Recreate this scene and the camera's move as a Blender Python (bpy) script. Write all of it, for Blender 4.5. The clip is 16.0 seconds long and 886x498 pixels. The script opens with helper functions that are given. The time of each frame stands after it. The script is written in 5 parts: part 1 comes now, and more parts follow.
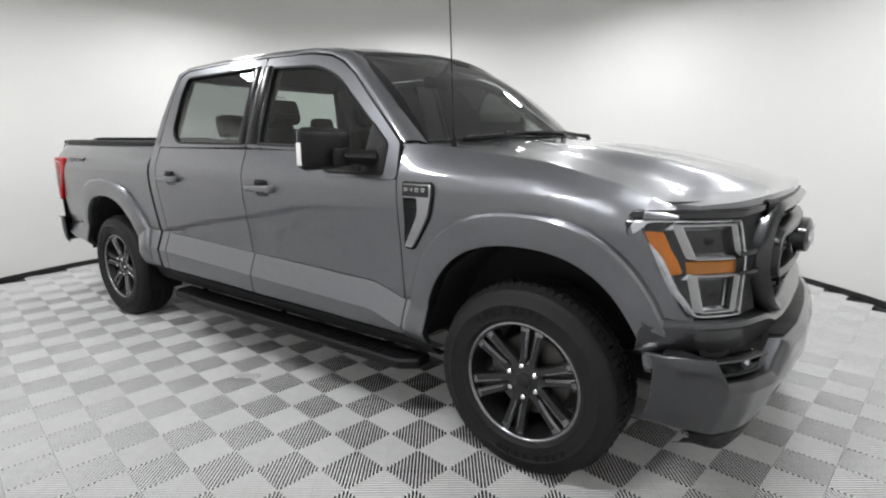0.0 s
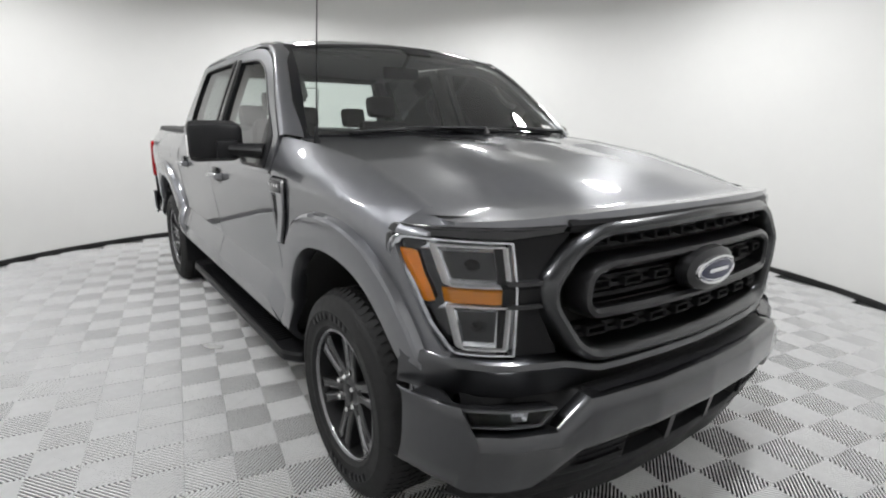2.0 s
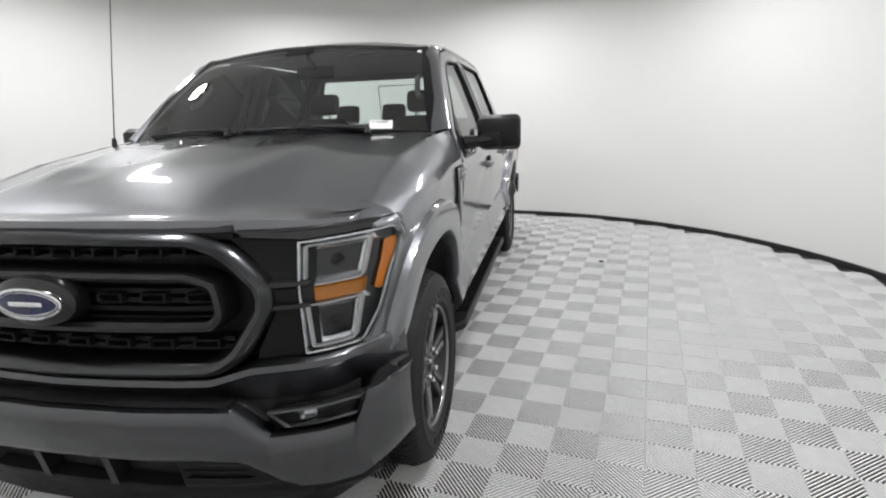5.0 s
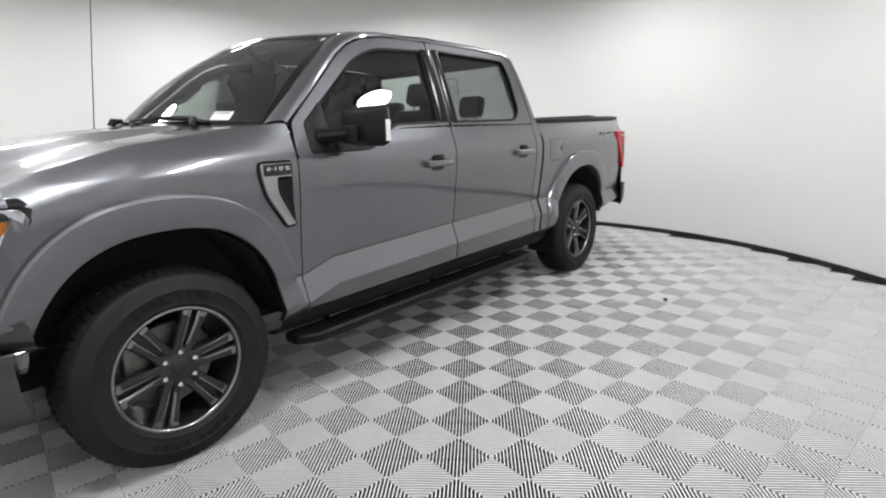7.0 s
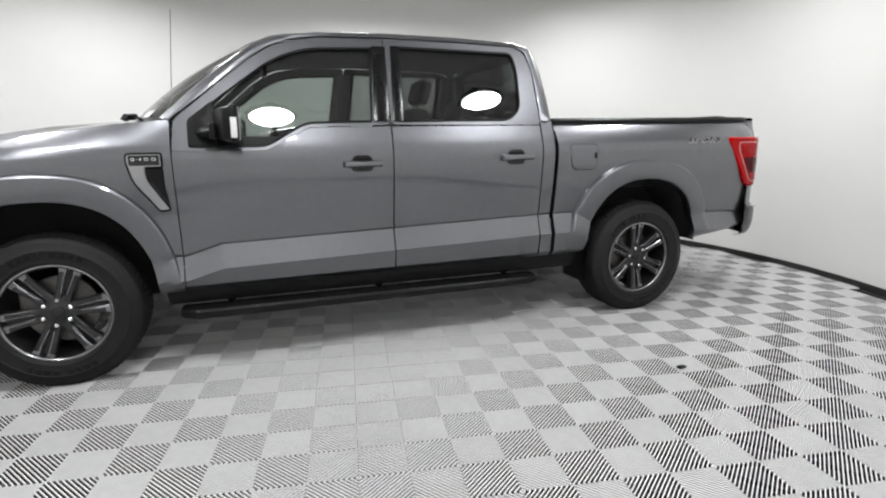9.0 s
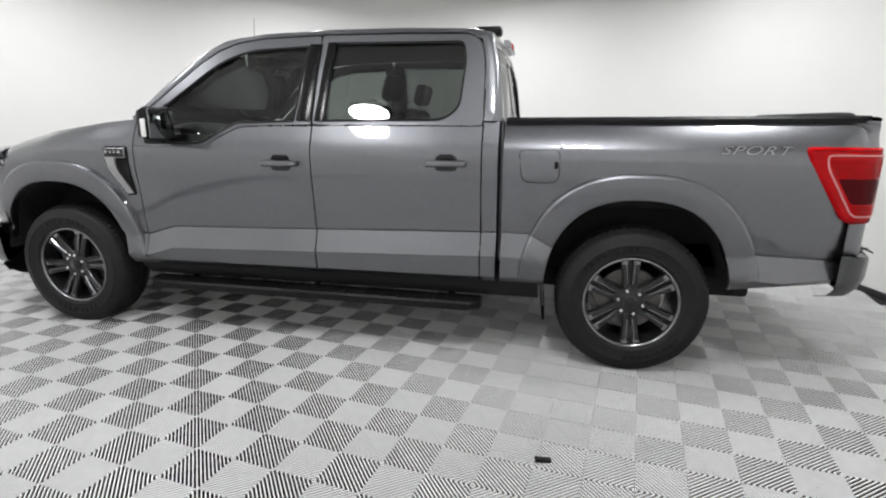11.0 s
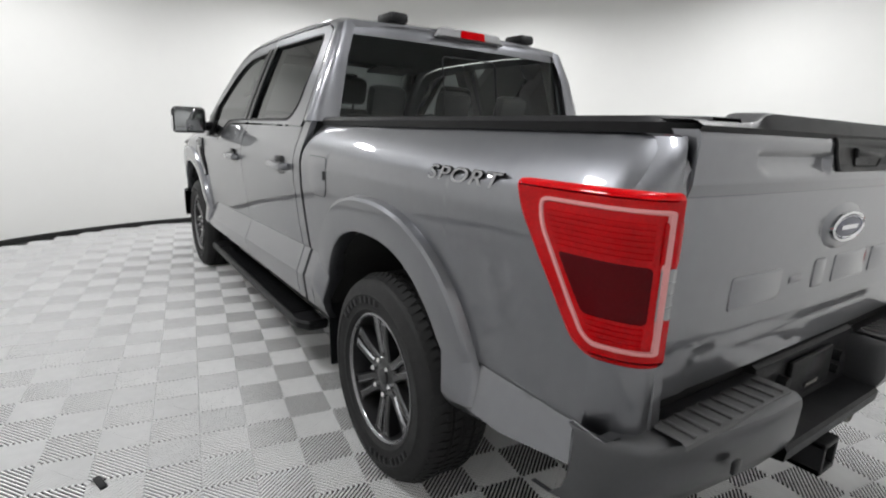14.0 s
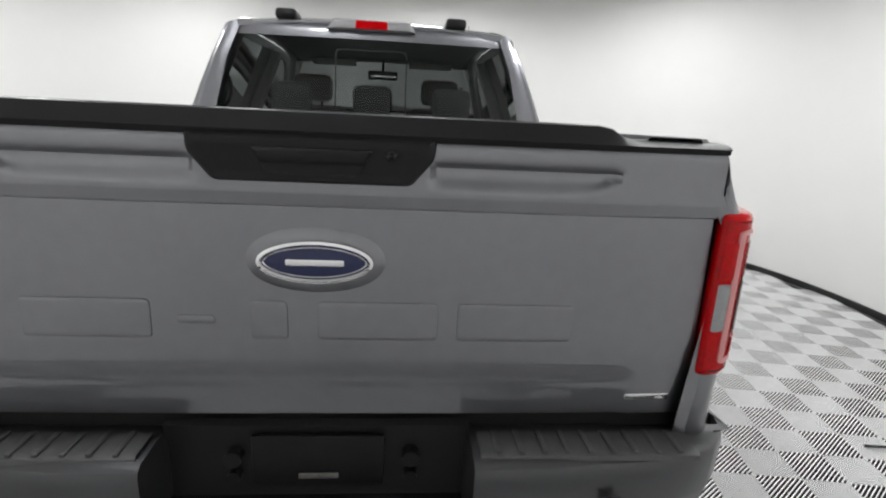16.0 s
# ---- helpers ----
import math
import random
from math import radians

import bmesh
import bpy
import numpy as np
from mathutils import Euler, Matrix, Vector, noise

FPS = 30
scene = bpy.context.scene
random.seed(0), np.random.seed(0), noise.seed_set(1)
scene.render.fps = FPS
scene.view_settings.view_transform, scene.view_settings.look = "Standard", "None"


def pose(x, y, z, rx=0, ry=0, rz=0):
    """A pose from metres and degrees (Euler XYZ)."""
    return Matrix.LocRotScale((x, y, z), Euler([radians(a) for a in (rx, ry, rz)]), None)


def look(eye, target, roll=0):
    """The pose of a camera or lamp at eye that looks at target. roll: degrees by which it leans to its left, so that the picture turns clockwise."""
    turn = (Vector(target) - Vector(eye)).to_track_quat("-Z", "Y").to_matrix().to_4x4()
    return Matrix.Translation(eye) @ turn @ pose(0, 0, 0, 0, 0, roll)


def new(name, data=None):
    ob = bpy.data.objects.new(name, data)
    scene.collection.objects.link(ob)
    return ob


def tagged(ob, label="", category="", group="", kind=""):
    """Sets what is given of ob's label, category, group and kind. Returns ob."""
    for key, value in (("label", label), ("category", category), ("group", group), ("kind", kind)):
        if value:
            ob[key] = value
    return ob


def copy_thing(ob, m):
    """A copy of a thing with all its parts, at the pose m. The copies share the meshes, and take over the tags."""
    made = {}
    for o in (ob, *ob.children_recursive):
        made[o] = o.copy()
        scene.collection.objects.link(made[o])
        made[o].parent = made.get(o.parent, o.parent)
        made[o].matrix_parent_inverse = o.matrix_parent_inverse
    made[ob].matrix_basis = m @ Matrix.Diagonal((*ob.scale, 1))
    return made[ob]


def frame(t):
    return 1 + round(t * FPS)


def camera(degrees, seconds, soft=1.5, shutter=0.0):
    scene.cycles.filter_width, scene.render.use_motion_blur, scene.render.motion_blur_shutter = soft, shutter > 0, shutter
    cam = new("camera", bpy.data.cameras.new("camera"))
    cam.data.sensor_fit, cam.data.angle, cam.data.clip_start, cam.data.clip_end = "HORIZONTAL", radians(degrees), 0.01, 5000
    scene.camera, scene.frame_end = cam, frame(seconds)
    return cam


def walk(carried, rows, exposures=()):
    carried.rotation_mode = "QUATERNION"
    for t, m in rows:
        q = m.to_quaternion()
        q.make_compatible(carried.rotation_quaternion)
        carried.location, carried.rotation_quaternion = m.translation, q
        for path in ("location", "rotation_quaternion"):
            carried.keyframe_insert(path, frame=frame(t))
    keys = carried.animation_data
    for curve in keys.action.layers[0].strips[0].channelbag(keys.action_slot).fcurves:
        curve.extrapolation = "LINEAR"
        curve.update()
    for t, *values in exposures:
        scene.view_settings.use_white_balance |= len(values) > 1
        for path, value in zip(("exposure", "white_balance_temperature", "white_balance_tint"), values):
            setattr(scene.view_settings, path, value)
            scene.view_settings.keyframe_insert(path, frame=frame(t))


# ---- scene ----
cam = camera(80.3, 16.0, soft=2.1)
PATH = [
    (0, (2.789, -2.813, 1.403), (1.637, -1.229, 1.0), -0.4),
    (0.5, (2.947, -2.629, 1.4), (1.714, -1.106, 1.002), -0.4),
    (1, (3.17, -2.386, 1.42), (1.824, -0.963, 1.018), -0.1),
    (1.5, (3.404, -2.103, 1.438), (1.938, -0.813, 1.006), -0.1),
    (2, (3.623, -1.761, 1.444), (2.038, -0.626, 0.993), 0.5),
    (2.5, (3.804, -1.3, 1.449), (2.09, -0.376, 0.991), 0.1),
    (3, (3.955, -0.828, 1.44), (2.136, -0.117, 1.008), 0.3),
    (3.5, (4.104, -0.267, 1.481), (2.211, 0.169, 1.005), -0.2),
    (4, (4.149, 0.287, 1.501), (2.224, 0.471, 0.993), -0.1),
    (4.5, (4.071, 0.923, 1.473), (2.141, 0.783, 0.967), -1.6),
    (5, (3.907, 1.484, 1.456), (2.012, 1.062, 0.975), -2.2),
    (5.2, (3.812, 1.715, 1.448), (1.943, 1.18, 0.981), -2.0),
    (7.3, (2.45, 3.301, 1.334), (1.05, 1.94, 0.898), -1.4),
    (7.5, (2.277, 3.439, 1.338), (0.953, 2.004, 0.906), -1.1),
    (8, (1.818, 3.743, 1.318), (0.7, 2.138, 0.899), -0.8),
    (8.5, (1.332, 3.96, 1.31), (0.441, 2.22, 0.885), -0.7),
    (9, (0.805, 4.108, 1.292), (0.157, 2.262, 0.879), -0.4),
    (9.2, (0.594, 4.141, 1.296), (0.041, 2.263, 0.884), -0.1),
    (11.3, (-1.669, 3.792, 1.4), (-1.135, 1.926, 0.917), 0.6),
    (11.5, (-1.87, 3.677, 1.402), (-1.234, 1.844, 0.918), 0.8),
    (12, (-2.29, 3.409, 1.426), (-1.429, 1.67, 0.94), 0.4),
    (12.5, (-2.709, 3.096, 1.388), (-1.628, 1.474, 0.938), 1.2),
    (13, (-3.066, 2.726, 1.372), (-1.79, 1.251, 0.929), 1.8),
    (13.5, (-3.362, 2.307, 1.398), (-1.913, 1.011, 0.929), 1.8),
    (14, (-3.566, 1.879, 1.392), (-1.966, 0.766, 0.944), 2.5),
    (14.5, (-3.764, 1.411, 1.416), (-2.032, 0.518, 0.968), 2.5),
    (15, (-3.943, 0.92, 1.454), (-2.121, 0.245, 0.978), 1.8),
    (15.5, (-4.041, 0.405, 1.457), (-2.149, -0.025, 0.968), 2.1),
    (16, (-4.028, -0.168, 1.462), (-2.097, -0.339, 0.969), 2.8),
]
walk(cam, [(t, look(eye, target, roll)) for t, eye, target, roll in PATH])

# ---- world and light ----
world = bpy.data.worlds.new("world")
scene.world = world
world.use_nodes = True
world.node_tree.nodes["Background"].inputs[0].default_value = (0.8, 0.85, 0.9, 1)
world.node_tree.nodes["Background"].inputs[1].default_value = 0.05
LAMP_ANGLES = [34 + 45 * k for k in range(8)]
LAMP_RING, LAMP_WATTS, LAMP_Z = 2.95, 35.0, 3.32
ROOM_X, ROOM_Y, ROOM_R, ROOM_H = 0.05, 0.08, 4.26, 3.46
scene.view_settings.exposure = 0.0


def lamp_xy(a):
    return ROOM_X + LAMP_RING * math.cos(radians(a)), ROOM_Y + LAMP_RING * math.sin(radians(a))


for a in LAMP_ANGLES:
    data = bpy.data.lights.new("ceiling_lamp_light", "AREA")
    data.shape, data.size, data.energy = "DISK", 0.44, LAMP_WATTS
    data.color = (0.98, 0.99, 1.0)
    data.spread = radians(165)
    lx, ly = lamp_xy(a)
    new("ceiling_lamp_light", data).matrix_world = pose(lx, ly, LAMP_Z - 0.135)


# ---- materials ----
def mat(name, base, rough=0.5, metal=0.0, coat=0.0, coat_rough=0.04, var=0.0, scale=8.0, bump=0.0, bump_scale=200.0,
        flakes=0.0, rough_var=0.0, spec=0.5, coat_ior=1.5):
    """Principled paint, plastic, rubber or metal with cloudy variation, fine relief and uneven gloss."""
    m = bpy.data.materials.new(name)
    m.use_nodes = True
    nt = m.node_tree
    p = nt.nodes["Principled BSDF"]
    p.inputs["Base Color"].default_value = (*base, 1)
    p.inputs["Roughness"].default_value = rough
    p.inputs["Metallic"].default_value = metal
    p.inputs["Coat Weight"].default_value = coat
    p.inputs["Coat Roughness"].default_value = coat_rough
    p.inputs["Coat IOR"].default_value = coat_ior
    p.inputs["Specular IOR Level"].default_value = spec
    tc = nt.nodes.new("ShaderNodeTexCoord")

    def noise_node(s, detail=4):
        n = nt.nodes.new("ShaderNodeTexNoise")
        n.inputs["Scale"].default_value, n.inputs["Detail"].default_value = s, detail
        nt.links.new(tc.outputs["Object"], n.inputs["Vector"])
        return n
    if var:
        a, b = noise_node(scale), noise_node(scale * 9)
        mix = nt.nodes.new("ShaderNodeMath")
        mix.operation = "ADD"
        nt.links.new(a.outputs["Fac"], mix.inputs[0])
        nt.links.new(b.outputs["Fac"], mix.inputs[1])
        ramp = nt.nodes.new("ShaderNodeMapRange")
        ramp.inputs[1].default_value, ramp.inputs[2].default_value = 0.6, 1.4
        ramp.inputs[3].default_value, ramp.inputs[4].default_value = 1 - var, 1 + var
        nt.links.new(mix.outputs[0], ramp.inputs[0])
        mul = nt.nodes.new("ShaderNodeVectorMath")
        mul.operation = "SCALE"
        mul.inputs[0].default_value = base
        nt.links.new(ramp.outputs[0], mul.inputs["Scale"])
        nt.links.new(mul.outputs[0], p.inputs["Base Color"])
    if rough_var:
        n = noise_node(scale * 2.3)
        r = nt.nodes.new("ShaderNodeMapRange")
        r.inputs[3].default_value, r.inputs[4].default_value = rough - rough_var, rough + rough_var
        nt.links.new(n.outputs["Fac"], r.inputs[0])
        nt.links.new(r.outputs[0], p.inputs["Roughness"])
    if flakes:
        v = nt.nodes.new("ShaderNodeTexVoronoi")
        v.inputs["Scale"].default_value = 900
        nt.links.new(tc.outputs["Object"], v.inputs["Vector"])
        bmp = nt.nodes.new("ShaderNodeBump")
        bmp.inputs["Strength"].default_value, bmp.inputs["Distance"].default_value = flakes, 0.0006
        nt.links.new(v.outputs["Color"], bmp.inputs["Height"])
        nt.links.new(bmp.outputs[0], p.inputs["Normal"])
    elif bump:
        n = noise_node(bump_scale, 3)
        bmp = nt.nodes.new("ShaderNodeBump")
        bmp.inputs["Strength"].default_value, bmp.inputs["Distance"].default_value = bump, 0.002
        nt.links.new(n.outputs["Fac"], bmp.inputs["Height"])
        nt.links.new(bmp.outputs[0], p.inputs["Normal"])
    return m


def glass(name, tint, ior=1.5, rough=0.0):
    """A thin tinted pane: looks straight through, and mirrors by its angle."""
    m = bpy.data.materials.new(name)
    m.use_nodes = True
    nt = m.node_tree
    nt.nodes.remove(nt.nodes["Principled BSDF"])
    out = nt.nodes["Material Output"]
    t, g, f, mix = (nt.nodes.new("ShaderNode" + k) for k in ("BsdfTransparent", "BsdfGlossy", "Fresnel", "MixShader"))
    t.inputs[0].default_value = (*tint, 1)
    g.inputs["Roughness"].default_value = rough
    f.inputs[0].default_value = ior
    nt.links.new(f.outputs[0], mix.inputs[0])
    nt.links.new(t.outputs[0], mix.inputs[1])
    nt.links.new(g.outputs[0], mix.inputs[2])
    nt.links.new(mix.outputs[0], out.inputs[0])
    return m


def glow(name, color, strength):
    m = bpy.data.materials.new(name)
    m.use_nodes = True
    p = m.node_tree.nodes["Principled BSDF"]
    p.inputs["Base Color"].default_value = (*color, 1)
    p.inputs["Emission Color"].default_value = (*color, 1)
    p.inputs["Emission Strength"].default_value = strength
    return m


PAINT = mat("grey_metallic_paint", (0.165, 0.168, 0.182), 0.37, 1.0, 1.0, 0.03, var=0.05, scale=3, flakes=0.12, coat_ior=1.65)
# Body grey made darker, so the shade on the low front is in the colour.
SHADEDPAINT = mat("shaded_grey_metallic_paint", (0.056, 0.0575, 0.0625), 0.3, 1.0, 0.9, 0.08, var=0.06, scale=4, flakes=0.1, coat_ior=1.6)
BLACK = mat("black_plastic", (0.010, 0.010, 0.011), 0.4, spec=0.16, var=0.15, bump=0.15, bump_scale=500, rough_var=0.08)
GLOSS = mat("gloss_black", (0.007, 0.007, 0.008), 0.2, spec=0.25, var=0.1)
GRILLEPAINT = mat("dark_grille_paint", (0.035, 0.036, 0.039), 0.28, 0.9, 0.7, 0.05, var=0.06, flakes=0.08)
SATIN = mat("dark_satin_paint", (0.026, 0.026, 0.028), 0.28, 0.6, 0.3, 0.1, var=0.06, spec=0.4)
DARKGREY = mat("dark_grey_bumper_paint", (0.09, 0.091, 0.096), 0.3, 0.8, 0.3, 0.1, var=0.06)
RUBBER = mat("tyre_rubber", (0.011, 0.011, 0.0115), 0.62, spec=0.3, var=0.25, scale=14, bump=0.25, bump_scale=160, rough_var=0.1)
WELL = mat("underbody_black", (0.01, 0.01, 0.01), 0.85, var=0.3)
RIMDARK = mat("dark_alloy", (0.036, 0.036, 0.038), 0.32, 0.7, 0.4, var=0.1)
RIMCUT = mat("machined_alloy", (0.24, 0.24, 0.25), 0.24, 1.0, 0.3, var=0.06, scale=40)
CHROME = mat("chrome", (0.75, 0.75, 0.76), 0.08, 1.0, var=0.04)
SILVER = mat("satin_silver", (0.4, 0.4, 0.41), 0.3, 0.9, var=0.05)
STEEL = mat("dull_steel", (0.2, 0.19, 0.18), 0.5, 0.8, var=0.3, scale=20)
BLUE = mat("blue_enamel", (0.005, 0.01, 0.06), 0.25, coat=0.1, var=0.05)
AMBERDEEP = mat("deep_amber_lens", (0.72, 0.26, 0.02), 0.2, coat=0.3, var=0.25, scale=40)
AMBER = mat("amber_lens", (0.95, 0.3, 0.012), 0.22, coat=0.2, var=0.16, scale=30)
RED = mat("red_lens", (0.42, 0.001, 0.003), 0.1, coat=0.15, spec=0.12, var=0.3, scale=14)
REDDARK = mat("dark_red_lens", (0.07, 0.001, 0.003), 0.12, coat=0.0, spec=0.1, var=0.15, scale=15)
PINK = mat("pale_light_pipe", (0.62, 0.25, 0.25), 0.3, coat=0.2, var=0.06)
CLEAR = mat("clear_lens", (0.8, 0.79, 0.79), 0.2, 0.0, 0.6, var=0.1, scale=60)
LAMPGREY = mat("grey_clear_lens", (0.26, 0.26, 0.27), 0.2, 0.0, 0.4, var=0.1, scale=60)
REFLECT = mat("lamp_reflector", (0.68, 0.68, 0.7), 0.22, 0.95, var=0.3, scale=24)
LAMPDARK = mat("lamp_bowl", (0.02, 0.02, 0.022), 0.2, 0.6, 0.5, var=0.3, scale=20)
STEPGREY = mat("grey_step_plastic", (0.06, 0.06, 0.062), 0.5, var=0.2, scale=18, bump=0.3, bump_scale=260)
CLOTH = mat("black_cloth", (0.018, 0.018, 0.019), 0.85, var=0.2, bump=0.3, bump_scale=300)
TRIMGREY = mat("grey_interior_trim", (0.19, 0.19, 0.192), 0.6, var=0.15)
PAPER = mat("white_label", (0.75, 0.75, 0.74), 0.6, var=0.03)
INK = mat("black_print", (0.02, 0.02, 0.02), 0.6, var=0.05)
WALL = mat("white_wall_paint", (0.74, 0.738, 0.725), 0.7, var=0.012, scale=0.7, bump=0.05, bump_scale=60)
CEIL = mat("ceiling_paint", (0.8, 0.8, 0.795), 0.8, var=0.03, scale=0.8)
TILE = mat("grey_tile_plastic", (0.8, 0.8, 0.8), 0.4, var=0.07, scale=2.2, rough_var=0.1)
# Tiles are one grey throughout; this near-black paints the shade between their ribs.
GAPSHADE = mat("tile_gap_shade", (0.02, 0.02, 0.02), 0.8, var=0.2, scale=5)
SUBFLOOR = mat("dark_subfloor", (0.012, 0.012, 0.012), 0.9, var=0.3, scale=5)
TRIM = mat("black_rubber_trim", (0.012, 0.012, 0.012), 0.6, var=0.2)
SCREEN_G = glass("windscreen_glass", (0.82, 0.88, 0.85), 1.95)
TINT_G = glass("side_glass", (0.5, 0.545, 0.52), 1.85)
DARK_G = glass("privacy_glass", (0.3, 0.325, 0.315), 1.85)
REAR_G = glass("rear_window_glass", (0.84, 0.89, 0.87), 1.4)
LENS_G = glass("headlamp_cover", (0.9, 0.91, 0.92), 1.3)
MIRROR = mat("mirror_glass", (0.35, 0.36, 0.37), 0.02, 1.0, var=0.01)
GLOW = glow("lamp_diffuser_glow", (1.0, 0.98, 0.94), 10.0)

# ---- mesh helpers ----


def bm_obj(name, bm, material, parent=None, label="", smooth=True, angle=38):
    bmesh.ops.remove_doubles(bm, verts=bm.verts, dist=0.00005)
    bmesh.ops.recalc_face_normals(bm, faces=bm.faces)
    me = bpy.data.meshes.new(name)
    bm.to_mesh(me)
    bm.free()
    for m in (material if isinstance(material, (list, tuple)) else [material]):
        me.materials.append(m)
    if smooth:
        me.polygons.foreach_set("use_smooth", [True] * len(me.polygons))
        me.set_sharp_from_angle(angle=radians(angle))
    ob = new(name, me)
    if parent:
        ob.parent = parent
    if label:
        tagged(ob, label)
    return ob


def part(name, bm, material, parent, label="", smooth=True, angle=38):
    return bm_obj(name, bm, material, parent, label, smooth, angle)


def mirrored(bm):
    b = bm.copy()
    for v in b.verts:
        v.co.y = -v.co.y
    bmesh.ops.reverse_faces(b, faces=b.faces)
    return b


def pair(name, bm, material, parent, label="", smooth=True, angle=38):
    """The part on the left side and its mirror image on the right."""
    b = mirrored(bm)
    return (part(name, bm, material, parent, label, smooth, angle), part(name, b, material, parent, label, smooth, angle))


def grid(bm, rows):
    """Quads between rows of points."""
    vs = [[bm.verts.new(p) for p in r] for r in rows]
    for a, b in zip(vs, vs[1:]):
        for i in range(len(a) - 1):
            try:
                bm.faces.new((a[i], a[i + 1], b[i + 1], b[i]))
            except ValueError:
                pass
    return vs


def shell(rows, depth=None, thick=0.02):
    """A sheet with its edges turned in by thick along depth(point), a unit way inwards."""
    bm = bmesh.new()
    vs = grid(bm, rows)
    n, k = len(vs), len(vs[0])
    rim = [vs[0][i] for i in range(k)] + [vs[j][k - 1] for j in range(1, n)] + [vs[n - 1][i] for i in range(k - 2, -1, -1)] + [vs[j][0] for j in range(n - 2, 0, -1)]
    d = Vector(depth)
    low = [bm.verts.new(v.co + d * thick) for v in rim]
    for i in range(len(rim)):
        j = (i + 1) % len(rim)
        bm.faces.new((rim[i], rim[j], low[j], low[i]))
    return bm


def box(bm, c, s, bevel=0.0, rot=None):
    """A box of size s round c, with cut edges."""
    r = bmesh.ops.create_cube(bm, size=1.0)
    vs = r["verts"]
    for v in vs:
        v.co = Vector((v.co.x * s[0], v.co.y * s[1], v.co.z * s[2]))
    if bevel:
        es = list({e for v in vs for e in v.link_edges})
        rb = bmesh.ops.bevel(bm, geom=es, offset=bevel, segments=2, profile=0.5, affect="EDGES")
        vs = list({v for f in rb["faces"] for v in f.verts} | {v for v in vs if v.is_valid})
    m = rot if rot else Matrix()
    for v in vs:
        v.co = m @ v.co + Vector(c)
    return vs


def tube(bm, pts, r, n=8, closed=False, flat=1.0):
    """A round bar along points."""
    pts = [Vector(p) for p in pts]
    rings = []
    for i, p in enumerate(pts):
        a = pts[i - 1] if (i or closed) else p
        b = pts[(i + 1) % len(pts)] if (i < len(pts) - 1 or closed) else p
        d = (b - a).normalized()
        u = d.cross(Vector((0, 0, 1)))
        u = u.normalized() if u.length > 1e-4 else Vector((1, 0, 0))
        w = u.cross(d)
        rr = r[i] if isinstance(r, (list, tuple)) else r
        rings.append([bm.verts.new(p + u * rr * math.cos(t) + w * rr * flat * math.sin(t)) for t in (2 * math.pi * k / n for k in range(n))])
    for i in range(len(rings) if closed else len(rings) - 1):
        a, b = rings[i], rings[(i + 1) % len(rings)]
        for k in range(n):
            bm.faces.new((a[k], a[(k + 1) % n], b[(k + 1) % n], b[k]))
    if not closed:
        bm.faces.new(rings[0][::-1])
        bm.faces.new(rings[-1])


def lathe(bm, prof, n=64, axis="y"):
    """Turns a profile of (radius, along) about the y axis."""
    rows = []
    for r, a in prof:
        rows.append([bm.verts.new((r * math.cos(t), a, r * math.sin(t))) for t in (2 * math.pi * k / n for k in range(n))])
    for a, b in zip(rows, rows[1:]):
        for k in range(n):
            bm.faces.new((a[k], a[(k + 1) % n], b[(k + 1) % n], b[k]))
    return rows


def rounded(corners, r=0.02, n=5, step=0.06):
    """A closed outline through corners (u, v), with arcs at the corners and points along the sides. r: one radius, or one a corner."""
    out, k = [], len(corners)
    rs = r if isinstance(r, (list, tuple)) else [r] * k
    for i in range(k):
        p, a, b = (Vector(corners[j % k]) for j in (i, i - 1, i + 1))
        da, db = (a - p), (b - p)
        ri = min(rs[i], da.length * 0.45, db.length * 0.45)
        s, e = p + da.normalized() * ri, p + db.normalized() * ri
        for j in range(n + 1):
            t = j / n
            out.append(s * (1 - t) ** 2 + p * 2 * t * (1 - t) + e * t * t)
    dense = []
    for i, p in enumerate(out):
        q = out[(i + 1) % len(out)]
        m = max(1, int((q - p).length / step))
        dense += [p.lerp(q, j / m) for j in range(m)]
    clean = [dense[0]]
    for p in dense[1:]:
        if (p - clean[-1]).length > 1e-4:
            clean.append(p)
    if (clean[-1] - clean[0]).length < 1e-4:
        clean.pop()
    return [(p.x, p.y) for p in clean]


def inset(pts, d):
    """The outline moved inwards by d."""
    k = len(pts)
    area = sum(pts[i][0] * pts[(i + 1) % k][1] - pts[(i + 1) % k][0] * pts[i][1] for i in range(k))
    s = 1 if area > 0 else -1
    out = []
    for i in range(k):
        p, a, b = Vector(pts[i]), Vector(pts[i - 1]), Vector(pts[(i + 1) % k])
        t1, t2 = (p - a).normalized(), (b - p).normalized()
        n1, n2 = Vector((-t1.y, t1.x)) * s, Vector((-t2.y, t2.x)) * s
        m = n1 + n2
        m = m.normalized() if m.length > 1e-6 else n1
        q = p + m * d / max(0.5, m.dot(n1))
        out.append((q.x, q.y))
    return out


